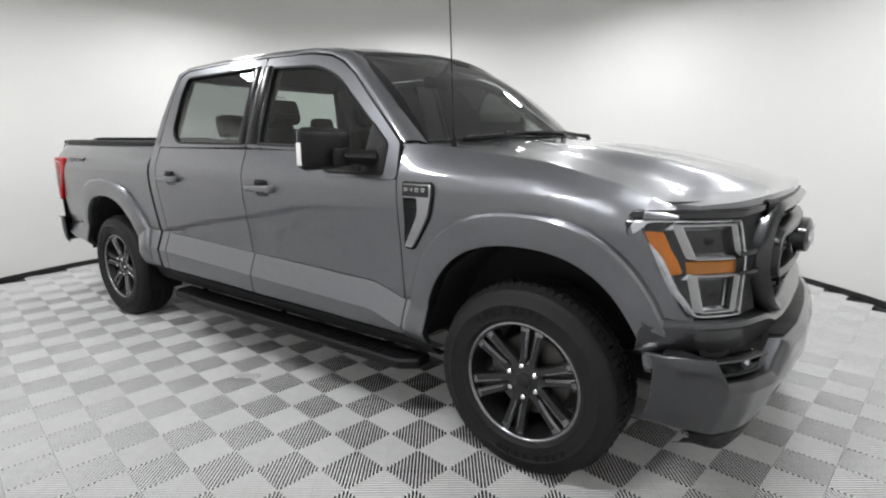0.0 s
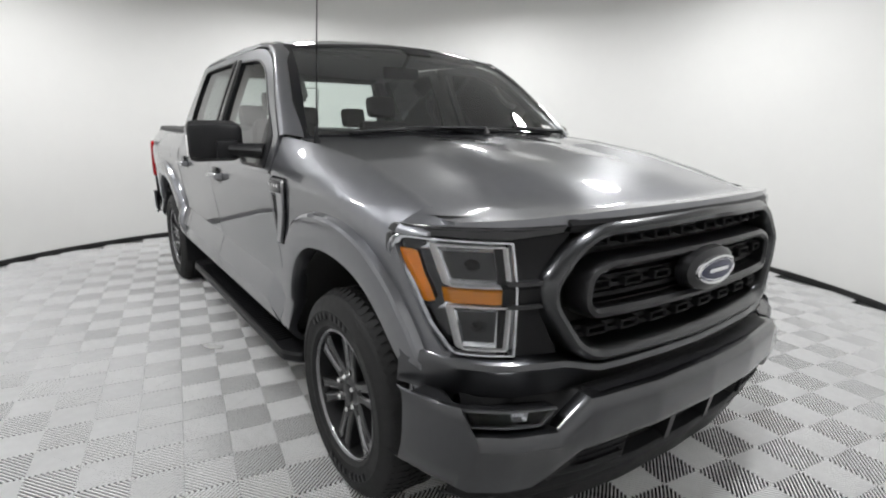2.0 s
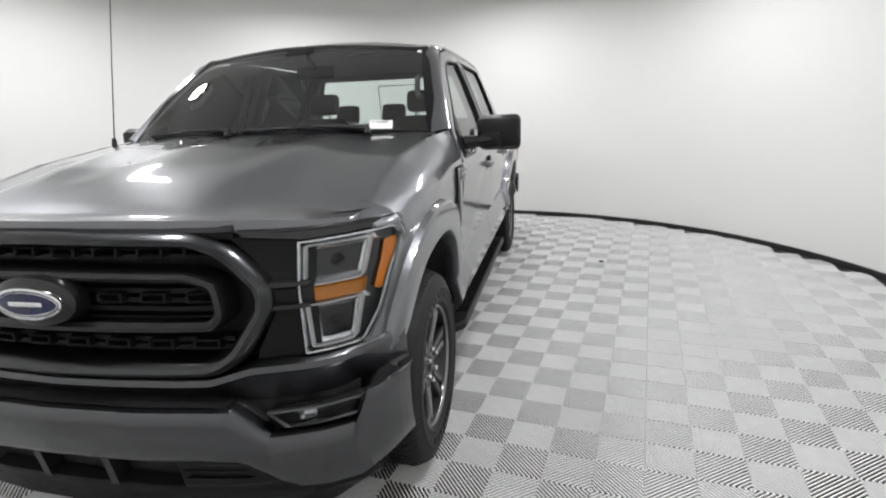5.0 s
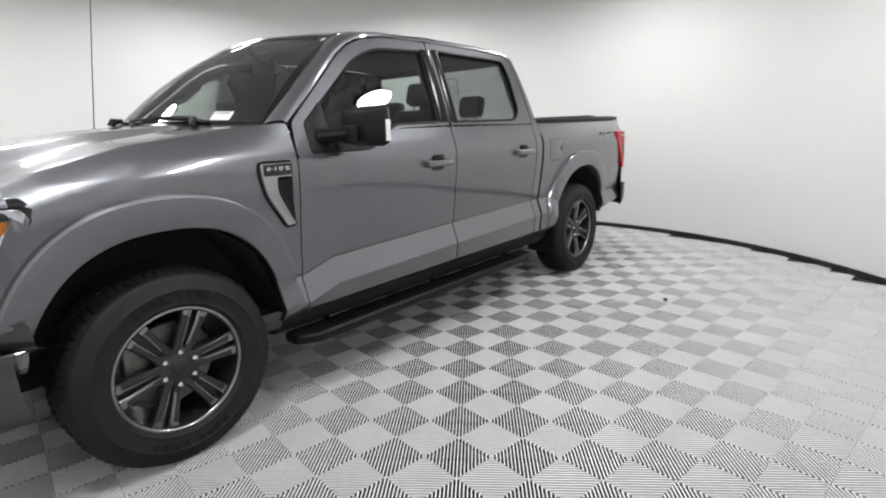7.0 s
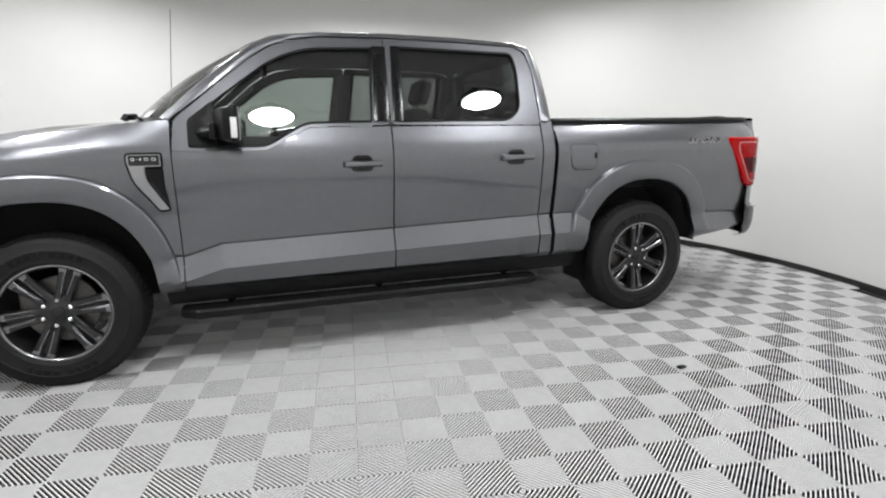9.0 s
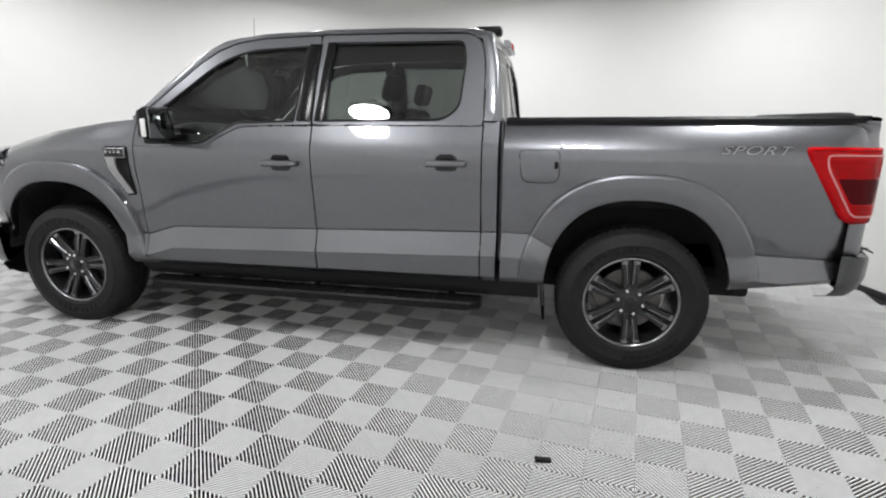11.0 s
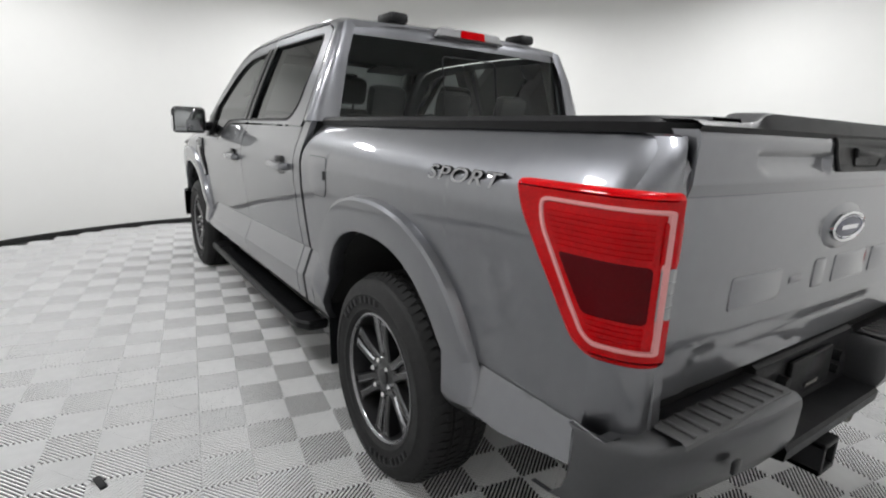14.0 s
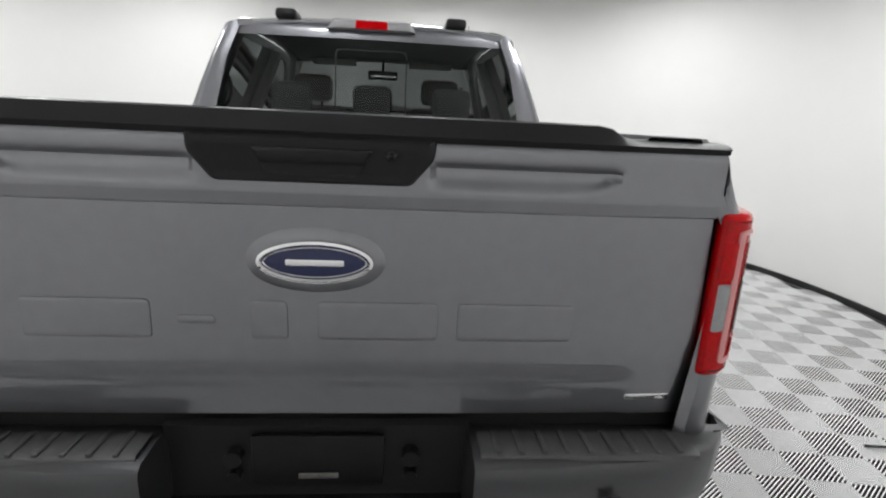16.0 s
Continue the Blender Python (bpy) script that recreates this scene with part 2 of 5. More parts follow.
def loops(bm, pts, rings, fn, cap=True, back=False):
    """Joins loops of the outline, each inset and raised as rings say, laid on the surface fn((u, v), height); cap closes the last."""
    vs = [[bm.verts.new(fn(q, h)) for q in (inset(pts, d) if d else pts)] for d, h in rings]
    k = len(pts)
    for a, b in zip(vs, vs[1:]):
        for i in range(k):
            bm.faces.new((a[i], a[(i + 1) % k], b[(i + 1) % k], b[i]))
    for on, row, ring in ((cap, vs[-1], rings[-1]), (back, vs[0], rings[0])):
        if on and fn in CURVED:
            fill_rows(bm, inset(pts, ring[0] - 0.0006), ring[1], fn)
        elif on:
            flat = inset(pts, ring[0]) if ring[0] else pts
            tris = tess([[Vector((x, y, 0)) for x, y in flat]])
            for t in tris:
                try:
                    bm.faces.new([row[j] for j in t])
                except ValueError:
                    pass
    return vs


CURVED = []


def fill_rows(bm, pts, h, fn, nu=14, nv=14):
    """Fills an outline with rows that follow a curved surface."""
    v0, v1 = min(p[1] for p in pts), max(p[1] for p in pts)
    rows, k = [], len(pts)
    for j in range(nv + 1):
        v = v0 + (v1 - v0) * min(0.9995, max(0.0005, 0.5 - 0.5 * math.cos(math.pi * j / nv)))
        us = []
        for i in range(k):
            a, b = pts[i], pts[(i + 1) % k]
            if (a[1] - v) * (b[1] - v) < 0:
                us.append(a[0] + (b[0] - a[0]) * (v - a[1]) / (b[1] - a[1]))
        if len(us) >= 2:
            rows.append([fn((min(us) + (max(us) - min(us)) * i / nu, v), h) for i in range(nu + 1)])
    grid(bm, rows)


def tess(polys):
    from mathutils.geometry import tessellate_polygon
    return tessellate_polygon(polys)


def holed(bm, outer, holes, fn, thick):
    """A sheet with holes on the surface fn((u, v), height), with thickness."""
    polys = [outer] + holes
    tris = tess([[Vector((x, y, 0)) for x, y in p] for p in polys])
    flat = [q for p in polys for q in p]
    top = [bm.verts.new(fn(q, 0)) for q in flat]
    low = [bm.verts.new(fn(q, -thick)) for q in flat]
    for t in tris:
        for row in (top, low):
            try:
                bm.faces.new([row[j] for j in t])
            except ValueError:
                pass
    o = 0
    for p in polys:
        for i in range(len(p)):
            j = (i + 1) % len(p)
            bm.faces.new((top[o + i], top[o + j], low[o + j], low[o + i]))
        o += len(p)


def text_bm(word, size, fn, extrude, shear=0.0, stretch=1.0, bold=0.0):
    """The letters of a word as solid shapes on the surface fn((u, v), height), u along the word."""
    cu = bpy.data.curves.new("letters", "FONT")
    cu.body, cu.size, cu.extrude, cu.shear, cu.align_x, cu.align_y, cu.offset = word, size, extrude, shear, "CENTER", "CENTER", bold
    cu.space_character = 1.1
    ob = bpy.data.objects.new("letters", cu)
    scene.collection.objects.link(ob)
    me = bpy.data.meshes.new_from_object(ob.evaluated_get(bpy.context.evaluated_depsgraph_get()))
    bm = bmesh.new()
    bm.from_mesh(me)
    for v in bm.verts:
        v.co = Vector(fn((v.co.x * stretch, v.co.y), v.co.z))
    bpy.data.objects.remove(ob)
    bpy.data.curves.remove(cu)
    bpy.data.meshes.remove(me)
    return bm


def smooth01(t):
    t = min(1.0, max(0.0, t))
    return t * t * (3 - 2 * t)


# ---- the room ----
def ring_wall(bm, r0, r1, z0, z1, n=128):
    rows = []
    for r, z in ((r0, z0), (r0, z1), (r1, z1), (r1, z0), (r0, z0)):
        rows.append([(ROOM_X + r * math.cos(t), ROOM_Y + r * math.sin(t), z) for t in (2 * math.pi * k / n for k in range(n + 1))])
    grid(bm, rows)


bm = bmesh.new()
ring_wall(bm, ROOM_R, ROOM_R + 0.12, -0.03, ROOM_H)
tagged(bm_obj("wall_round", bm, WALL), "plain white curved wall closing round the truck", "wall", kind="structure")
bm = bmesh.new()
ring_wall(bm, ROOM_R - 0.022, ROOM_R - 0.002, -0.01, 0.05)
tagged(bm_obj("baseboard", bm, TRIM), "thin black strip along the foot of the curved wall", "baseboard", kind="structure")
bm = bmesh.new()
for z in (ROOM_H, ROOM_H + 0.1):
    bmesh.ops.create_circle(bm, cap_ends=True, segments=128, radius=ROOM_R + 0.12, matrix=Matrix.Translation((ROOM_X, ROOM_Y, z)))
tagged(bm_obj("ceiling", bm, CEIL, smooth=False), "flat pale grey ceiling with round lamps", "ceiling", kind="structure")
bm = bmesh.new()
bmesh.ops.create_circle(bm, cap_ends=True, segments=128, radius=ROOM_R + 0.12, matrix=Matrix.Translation((ROOM_X, ROOM_Y, -0.026)))
floor = tagged(bm_obj("floor", bm, SUBFLOOR, smooth=False), "dark subfloor under ribbed grey plastic tiles", "floor", kind="structure")


def ceiling_lamp():
    e = new("ceiling_lamp")
    bm = bmesh.new()
    lathe(bm, [(0.06, 0.0), (0.09, 0.0), (0.1, -0.03), (0.2, -0.06), (0.25, -0.075), (0.26, -0.1), (0.25, -0.12), (0.23, -0.12)], 40)
    bmesh.ops.rotate(bm, verts=bm.verts, matrix=Matrix.Rotation(radians(90), 3, "X"))
    part("housing", bm, BLACK, e)
    bm = bmesh.new()
    bmesh.ops.create_circle(bm, cap_ends=True, segments=40, radius=0.232, matrix=Matrix.Translation((0, 0, -0.118)))
    part("diffuser", bm, GLOW, e, "glowing white round diffuser")
    bm = bmesh.new()
    tube(bm, [(0, 0, -0.03), (0, 0, ROOM_H - LAMP_Z - 0.02)], 0.012, 10)
    tube(bm, [(0, 0, ROOM_H - LAMP_Z - 0.03), (0, 0, ROOM_H - LAMP_Z)], [0.03, 0.06], 16)
    part("hanging_rod", bm, BLACK, e, "short black hanging rod")
    return tagged(e, "round black ceiling lamp with a glowing white diffuser", "ceiling lamp", "ring of ceiling lamps")


lamp = ceiling_lamp()
for i, a in enumerate(LAMP_ANGLES):
    lx, ly = lamp_xy(a)
    m = pose(lx, ly, LAMP_Z)
    if i:
        copy_thing(lamp, m)
    else:
        lamp.matrix_basis = m

# ---- the pickup truck: nose towards +x, its left side towards +y ----
truck = tagged(new("pickup_truck"), "dark grey metallic crew cab pickup truck with black trim", "pickup truck")
AXF, AXR, HUB_Z, TYRE_R = 1.847, -1.847, 0.408, 0.408


def crease(x):
    """The height of the crease low on the body side."""
    return float(np.interp(x, [-3, -2.3, -1.37, -1.29, -1.1, 1.02, 1.2, 2.6], [0.695, 0.72, 0.72, 0.775, 0.775, 0.715, 0.66, 0.66]))


def sill(x):
    return float(np.interp(x, [-3, -2.2, -1.4, -1.0, 1.2, 1.35, 2.6], [0.60, 0.50, 0.49, 0.485, 0.465, 0.46, 0.60]))


def side_y(x, z):
    """Half the width of the body at x, z, below the windows."""
    c, s = crease(x), sill(x)
    y = float(np.interp(z, [s, s + 0.03, c - 0.13, c, c + 0.012, 0.95, 1.1, 1.2, 1.26, 1.40, 1.88],
                        [0.955, 0.985, 1.003, 0.957, 0.966, 0.99, 1.008, 1.012, 1.0, 0.945, 0.76]))
    y += float(np.interp(x, [-2.97, -2.93, -2.87, -2.78, -2.55, -2.2, 2.0, 2.2, 2.32, 2.42, 2.5], [-0.115, -0.07, -0.038, -0.022, -0.01, 0, 0, -0.008, -0.018, -0.04, -0.085]))
    return y


def glass_y(x, z):
    return 0.945 - 0.385 * (z - 1.40) + 0.012 * math.sin(math.pi * min(1, max(0, (z - 1.2) / 0.7)))


def arch(x):
    """The lower edge of the body: the sill, or the wheel opening."""
    z = sill(x)
    for ax, a in ((AXF, 0.50), (AXR, 0.495)):
        d = abs(x - ax) / a
        if d < 1:
            z = max(z, HUB_Z - 0.02 + 0.605 * (1 - d ** 2.4) ** (1 / 2.4))
    return z


def xs_between(a, b, step=0.016):
    """Stations along x, closer at the wheel openings."""
    pts = set(np.linspace(a, b, max(3, int(abs(b - a) / step))).tolist())
    for ax, w in ((AXF, 0.50), (AXR, 0.495)):
        for s in (-1, 1):
            for f in (1.0002, 0.9995, 0.997, 0.992, 0.985, 0.975, 0.96, 0.94, 0.91, 0.88, 0.84, 0.8):
                x = ax + s * w * f
                if min(a, b) < x < max(a, b):
                    pts.add(x)
    return sorted(pts)


def side_panel(a, b, top, ytop=None, nz=30, thick=0.03):
    """Body side from x = a to b, up to top(x); ytop(x): how the upper edge rolls in."""
    rows = []
    for x in xs_between(a, b):
        z0, z1 = arch(x), top(x)
        c, s = crease(x), sill(x)
        zs = sorted(set([z0 + (z1 - z0) * k / nz for k in range(nz + 1)] + [q for q in (c, c + 0.012, s + 0.03, c - 0.13) if z0 + 0.004 < q < z1]))
        # the same number of rows at every station
        while len(zs) < nz + 5:
            g = max(range(len(zs) - 1), key=lambda i: zs[i + 1] - zs[i])
            zs.insert(g + 1, (zs[g] + zs[g + 1]) / 2)
        row = []
        for z in zs:
            y = side_y(x, z)
            if ytop:
                t = smooth01((z - (z1 - 0.2)) / 0.2)
                u = max(0.0, (z - (z1 - 0.16)) / 0.16)
                y = y + (ytop(x) - side_y(x, z1)) * (u ** 2.2)
            row.append((x, y, z))
        rows.append(row)
    return shell(rows, (0, -1, 0), thick)


def fender_top(x):
    return float(np.interp(x, [1.215, 1.5, 1.9, 2.2, 2.36, 2.5], [1.398, 1.374, 1.318, 1.24, 1.186, 1.12]))


def fender_in(x):
    return float(np.interp(x, [1.215, 1.42, 1.9, 2.36, 2.5], [0.94, 0.9, 0.872, 0.885, 0.86]))


def lamp_edge(x):
    """The fender ends below and behind the headlamp: its upper edge falls steeply past the lamp's rear corner."""
    return float(np.interp(x, [1.2, 2.30, 2.305, 2.40, 2.46, 2.6], [9, 9, 1.12, 0.9, 0.80, 0.80]))


pair("front_fender", side_panel(1.222, 2.30, fender_top, fender_in, 50), PAINT, truck)
pair("fender_tip", side_panel(2.30, 2.47, lambda x: min(fender_top(x), lamp_edge(x + 0.01)), None, 18), PAINT, truck)


rows = []
for k in range(13):
    x = 2.302 + 0.10 * k / 12
    z0, z1 = 1.140, max(1.148, fender_top(x))
    row = []
    for j in range(9):
        z = z0 + (z1 - z0) * j / 8
        u = (j / 8) ** 2
        ys = min(side_y(x, 1.13), float(np.interp(x, [2.30, 2.36, 2.41], [0.992, 0.97, 0.94])))
        row.append((x, ys + (fender_in(x) - ys) * u, z))
    rows.append(row)
pair("fender_brow", shell(rows, (0, -1, 0), 0.02), PAINT, truck)


def belt(x):
    return float(np.interp(x, [-1.2, 0.50, 0.74, 1.3], [1.372, 1.358, 1.232, 1.232]))


def on_glass(q, h):
    return (q[0], glass_y(q[0], q[1]) + h, q[1])


F_WIN = rounded([(1.135, 1.25), (0.74, 1.25), (0.52, 1.376), (0.135, 1.386), (0.09, 1.835), (0.49, 1.815), (0.68, 1.745), (1.135, 1.395)],
                [0.02, 0.05, 0.05, 0.015, 0.015, 0.12, 0.1, 0.02])
R_WIN = rounded([(-0.02, 1.388), (-0.76, 1.398), (-0.855, 1.47), (-0.875, 1.74), (-0.85, 1.845), (-0.065, 1.85)],
                [0.012, 0.05, 0.07, 0.08, 0.04, 0.012])


def side_door(a, b, win, frame_pts):
    bm = side_panel(a, b, belt)
    holed(bm, rounded(frame_pts, 0.025, 4, 0.08), [win[::-1]], on_glass, 0.025)
    return bm


front_doors = pair("front_door", side_door(0.028, 1.216, F_WIN,
    [(1.216, 1.234), (0.74, 1.234), (0.5, 1.36), (0.028, 1.374), (0.024, 1.89), (0.40, 1.878), (0.575, 1.852), (0.69, 1.806), (0.80, 1.735), (1.0, 1.567), (1.20, 1.398)]), PAINT, truck, angle=15)
rear_doors = pair("rear_door", side_door(-0.985, 0.02, R_WIN,
    [(0.02, 1.374), (0.016, 1.89), (-0.5, 1.89), (-0.87, 1.88), (-0.945, 1.845), (-0.975, 1.72), (-0.985, 1.374)]), PAINT, truck, angle=15)

# window panes, gaskets and pillars, handles
for side, doors in enumerate(((front_doors[0], rear_doors[0]), (front_doors[1], rear_doors[1]))):
    for win, door, g in ((F_WIN, doors[0], TINT_G), (R_WIN, doors[1], DARK_G)):
        def put(name, bm, m, par, label=""):
            return part(name, mirrored(bm) if side else bm, m, par, label)
        bm = bmesh.new()
        loops(bm, inset(win, -0.004), [(0, -0.014)], on_glass)
        pane = put("window_pane", bm, g, door, "dark tinted side window glass")
        bm = bmesh.new()
        loops(bm, win, [(0.0, -0.012), (0.0, 0.003), (0.006, 0.005), (0.013, 0.002), (0.013, -0.012)], on_glass, cap=False)
        put("window_seal", bm, BLACK, door, "black rubber window seal")
for zlo, zhi, xa, xb, doors in ((1.392, 1.842, 0.125, 0.03, front_doors), (1.392, 1.85, 0.01, -0.058, rear_doors)):
    bm = bmesh.new()
    loops(bm, rounded([(xa, zlo), (xb, zlo), (xb - 0.022, zhi), (xa - 0.035, zhi)], 0.006), [(0, -0.006), (0, 0.006), (0.004, 0.008)], on_glass)
    b = mirrored(bm)
    part("pillar_cover", bm, GLOSS, doors[0], "gloss black pillar cover")
    part("pillar_cover", b, GLOSS, doors[1], "gloss black pillar cover")
bm = bmesh.new()
loops(bm, rounded([(1.13, 1.255), (0.99, 1.255), (1.005, 1.5), (1.13, 1.40)], 0.012), [(0, -0.012), (0, 0.004), (0.006, 0.007)], on_glass)
b = mirrored(bm)
part("mirror_base", bm, BLACK, front_doors[0], "black triangular mirror base")
part("mirror_base", b, BLACK, front_doors[1], "black triangular mirror base")


def on_side(q, h):
    return (q[0], side_y(q[0], q[1]) + h, q[1])


for x0, z0, doors in ((0.215, 1.148, front_doors), (-0.79, 1.168, rear_doors)):
    # a scooped cup, a grip bar and a black plate put in for shadow
    cup, bar, cap = bmesh.new(), bmesh.new(), bmesh.new()
    loops(cup, rounded([(x0 - 0.07, z0 - 0.045), (x0 + 0.07, z0 - 0.045), (x0 + 0.06, z0 + 0.05), (x0 - 0.06, z0 + 0.05)], 0.04), [(0, 0.001), (0.006, 0.003), (0.012, 0.001), (0.03, 0.0008)], on_side)
    loops(bar, rounded([(x0 - 0.118, z0 - 0.018), (x0 + 0.112, z0 - 0.022), (x0 + 0.112, z0 + 0.02), (x0 - 0.118, z0 + 0.018)], 0.012), [(0, 0.0), (0, 0.03), (0.006, 0.042), (0.012, 0.045)], on_side)
    loops(cap, rounded([(x0 - 0.055, z0 + 0.02), (x0 + 0.055, z0 + 0.02), (x0 + 0.04, z0 + 0.05), (x0 - 0.04, z0 + 0.05)], 0.012), [(0, 0.0), (0, 0.012), (0.006, 0.016)], on_side)
    for s in (0, 1):
        h = part("door_handle", mirrored(bar) if s else bar.copy(), PAINT, doors[s], "body coloured bar door handle")
        part("handle_cup", mirrored(cup) if s else cup.copy(), SATIN, doors[s], "shallow dark handle cup")
        part("handle_shadow_plate", mirrored(cap) if s else cap.copy(), BLACK, doors[s], "black plate standing for the shadow over the handle")

# cab corner behind the doors, pillars and roof rails
pair("cab_corner", side_panel(-1.078, -0.993, lambda x: 1.40, None, 24), PAINT, truck, angle=16)
RAIL = [((1.222, 1.398), (1.29, 0.885, 1.398)), ((1.0, 1.577), (1.075, 0.842, 1.592)), ((0.80, 1.745), (0.87, 0.782, 1.762)), ((0.695, 1.816), (0.785, 0.745, 1.826)),
        ((0.58, 1.862), (0.695, 0.718, 1.872)), ((0.40, 1.888), (0.42, 0.685, 1.916)), ((0.0, 1.9), (0, 0.675, 1.935)), ((-0.5, 1.9), (-0.5, 0.67, 1.935)),
        ((-0.87, 1.89), (-0.9, 0.655, 1.925)), ((-0.953, 1.852), (-1.0, 0.70, 1.895)), ((-0.982, 1.72), (-1.05, 0.765, 1.72)), ((-0.992, 1.56), (-1.075, 0.80, 1.56)), ((-0.993, 1.40), (-1.095, 0.835, 1.40))]
rows = []
for i, ((x, z), inner) in enumerate(RAIL):
    o, n = Vector(on_glass((x, z), 0)), Vector(inner)
    k = smooth01((i - 7) / 3)
    mid = o.lerp(n, 0.5)
    bul = Vector((0, 0.016, 0.01)) * (1 - k) + Vector((-0.032, o.y - mid.y - 0.012, 0)) * k
    rows.append([o + Vector((0, -0.02, 0)), o, o.lerp(n, 0.25) + bul * 0.8, mid + bul, o.lerp(n, 0.75) + bul * 0.75, n, n + Vector((0, -0.02, -0.005))])
dense = []
for a, b in zip(rows, rows[1:]):
    dense += [[p.lerp(q, t / 3) for p, q in zip(a, b)] for t in range(3)]
dense.append(rows[-1])
bm = bmesh.new()
grid(bm, dense)
pair("roof_pillar", bm, PAINT, truck)


def roof_z(x, y):
    e = float(np.interp(x, [-1.0, -0.9, -0.5, 0, 0.42, 0.6, 0.7, 0.78], [1.897, 1.922, 1.934, 1.934, 1.918, 1.897, 1.875, 1.858]))
    crown = float(np.interp(x, [-1.0, -0.5, 0.3, 0.78], [0.02, 0.04, 0.045, 0.05]))
    rib = 0.006 * sum(math.exp(-((abs(y) - c) / 0.05) ** 2) for c in (0.18, 0.42)) * smooth01((0.5 - x) / 0.2) * smooth01((x + 0.9) / 0.2)
    return e + crown * (1 - min(1, abs(y) / 0.66) ** 2.2) + rib


def header_x(y):
    """The upper edge of the windscreen."""
    return 0.81 - 0.115 * (abs(y) / 0.72) ** 2


rows = []
for k in range(33):
    row = []
    for j in range(29):
        v = -1 + 2 * j / 28
        t = k / 32
        w = float(np.interp(t, [0, 0.05, 0.2, 0.6, 0.8, 0.9, 1], [0.70, 0.655, 0.668, 0.674, 0.684, 0.70, 0.722]))
        y = v * w
        x0, x1 = -1.005, header_x(y) - 0.005
        x = x0 + (x1 - x0) * t
        row.append((x, y, roof_z(x, y)))
    rows.append(row)
part("roof", shell(rows, (0, 0, -1), 0.03), PAINT, truck)


def screen(u, v, d=0.0):
    """The windscreen: u from -1 to 1 across, v from 0 at the cowl to 1 at the roof."""
    w = 0.892 - 0.172 * v
    y = u * w
    x0 = 1.54 - 0.255 * abs(u) ** 2
    x1 = header_x(y)
    x = x0 + (x1 - x0) * v + 0.03 * math.sin(math.pi * v)
    z = 1.372 + (roof_z(x1, y) - 1.376) * v + 0.03 * math.sin(math.pi * v) + 0.025 * (1 - v) * (1 - u * u)
    return Vector((x + 0.55 * d, y, z + 0.8 * d))


bm = bmesh.new()
grid(bm, [[screen(-1 + 2 * j / 32, k / 20) for j in range(33)] for k in range(21)])
windscreen = part("windscreen", bm, SCREEN_G, truck, "clear curved windscreen glass")
bm = bmesh.new()
edge = [(-1, k / 20) for k in range(21)] + [(-1 + 2 * j / 32, 1) for j in range(1, 33)] + [(1, 1 - k / 20) for k in range(1, 21)] + [(1 - 2 * j / 32, 0) for j in range(1, 32)]
lo = [(u * 0.955, 0.5 + (v - 0.5) * 0.91) for u, v in edge]
a = [bm.verts.new(screen(u * 1.008, v, 0.003)) for u, v in edge]
b = [bm.verts.new(screen(u, v, 0.003)) for u, v in lo]
for i in range(len(a)):
    bm.faces.new((a[i], a[(i + 1) % len(a)], b[(i + 1) % len(a)], b[i]))
part("screen_border", bm, GLOSS, windscreen, "black printed border of the windscreen")


def screen_patch(name, u0, u1, v0, v1, m, label, par):
    bm = bmesh.new()
    grid(bm, [[screen(u0 + (u1 - u0) * j / 4, v0 + (v1 - v0) * k / 4, 0.005) for j in range(5)] for k in range(5)])
    return part(name, bm, m, par, label)


st = screen_patch("windscreen_label", 0.655, 0.775, 0.055, 0.125, PAPER, "white paper label low on the windscreen", windscreen)
for v in (0.104, 0.114):
    screen_patch("print_bar", 0.665, 0.765, v, v + 0.005, INK, "", st)
screen_patch("inspection_tag", 0.925, 0.955, 0.90, 0.94, PAPER, "small pale tag high on the windscreen", windscreen)
screen_patch("sensor_cover", -0.11, 0.11, 0.86, 0.955, BLACK, "black sensor cover behind the glass", windscreen)

# cowl, wipers, hood
bm = bmesh.new()
rows = []
for j in range(33):
    u = 0.93 * (-1 + 2 * j / 32)
    p = screen(u, 0)
    rows.append([p + Vector((-0.05, 0, 0.0)), p + Vector((0.0, 0, 0.012)), p + Vector((0.05, 0, 0.004)), p + Vector((0.12, 0, -0.02)), p + Vector((0.16, 0, -0.06))])
grid(bm, rows)
part("cowl", bm, BLACK, truck, "black plastic cowl below the windscreen")
for y0, y1 in ((0.56, -0.04), (-0.06, -0.64)):
    bm = bmesh.new()
    pts = [screen(y0 / 0.83 + (y1 - y0) / 0.83 * t, 0.03 + 0.025 * math.sin(t * 2.6), 0.014) for t in (0, 0.15, 0.35, 0.6, 0.85, 1)]
    tube(bm, pts, 0.008, 6)
    base = screen(y0 / 0.83, 0.0, 0.02) + Vector((0.06, 0, 0.0))
    tube(bm, [base, base + Vector((-0.01, 0, 0.025)), pts[1] + Vector((0.01, 0, 0.012)), pts[3] + Vector((0, 0, 0.01))], [0.02, 0.016, 0.011, 0.007], 6)
    part("wiper", bm, BLACK, truck, "black wiper arm and blade")


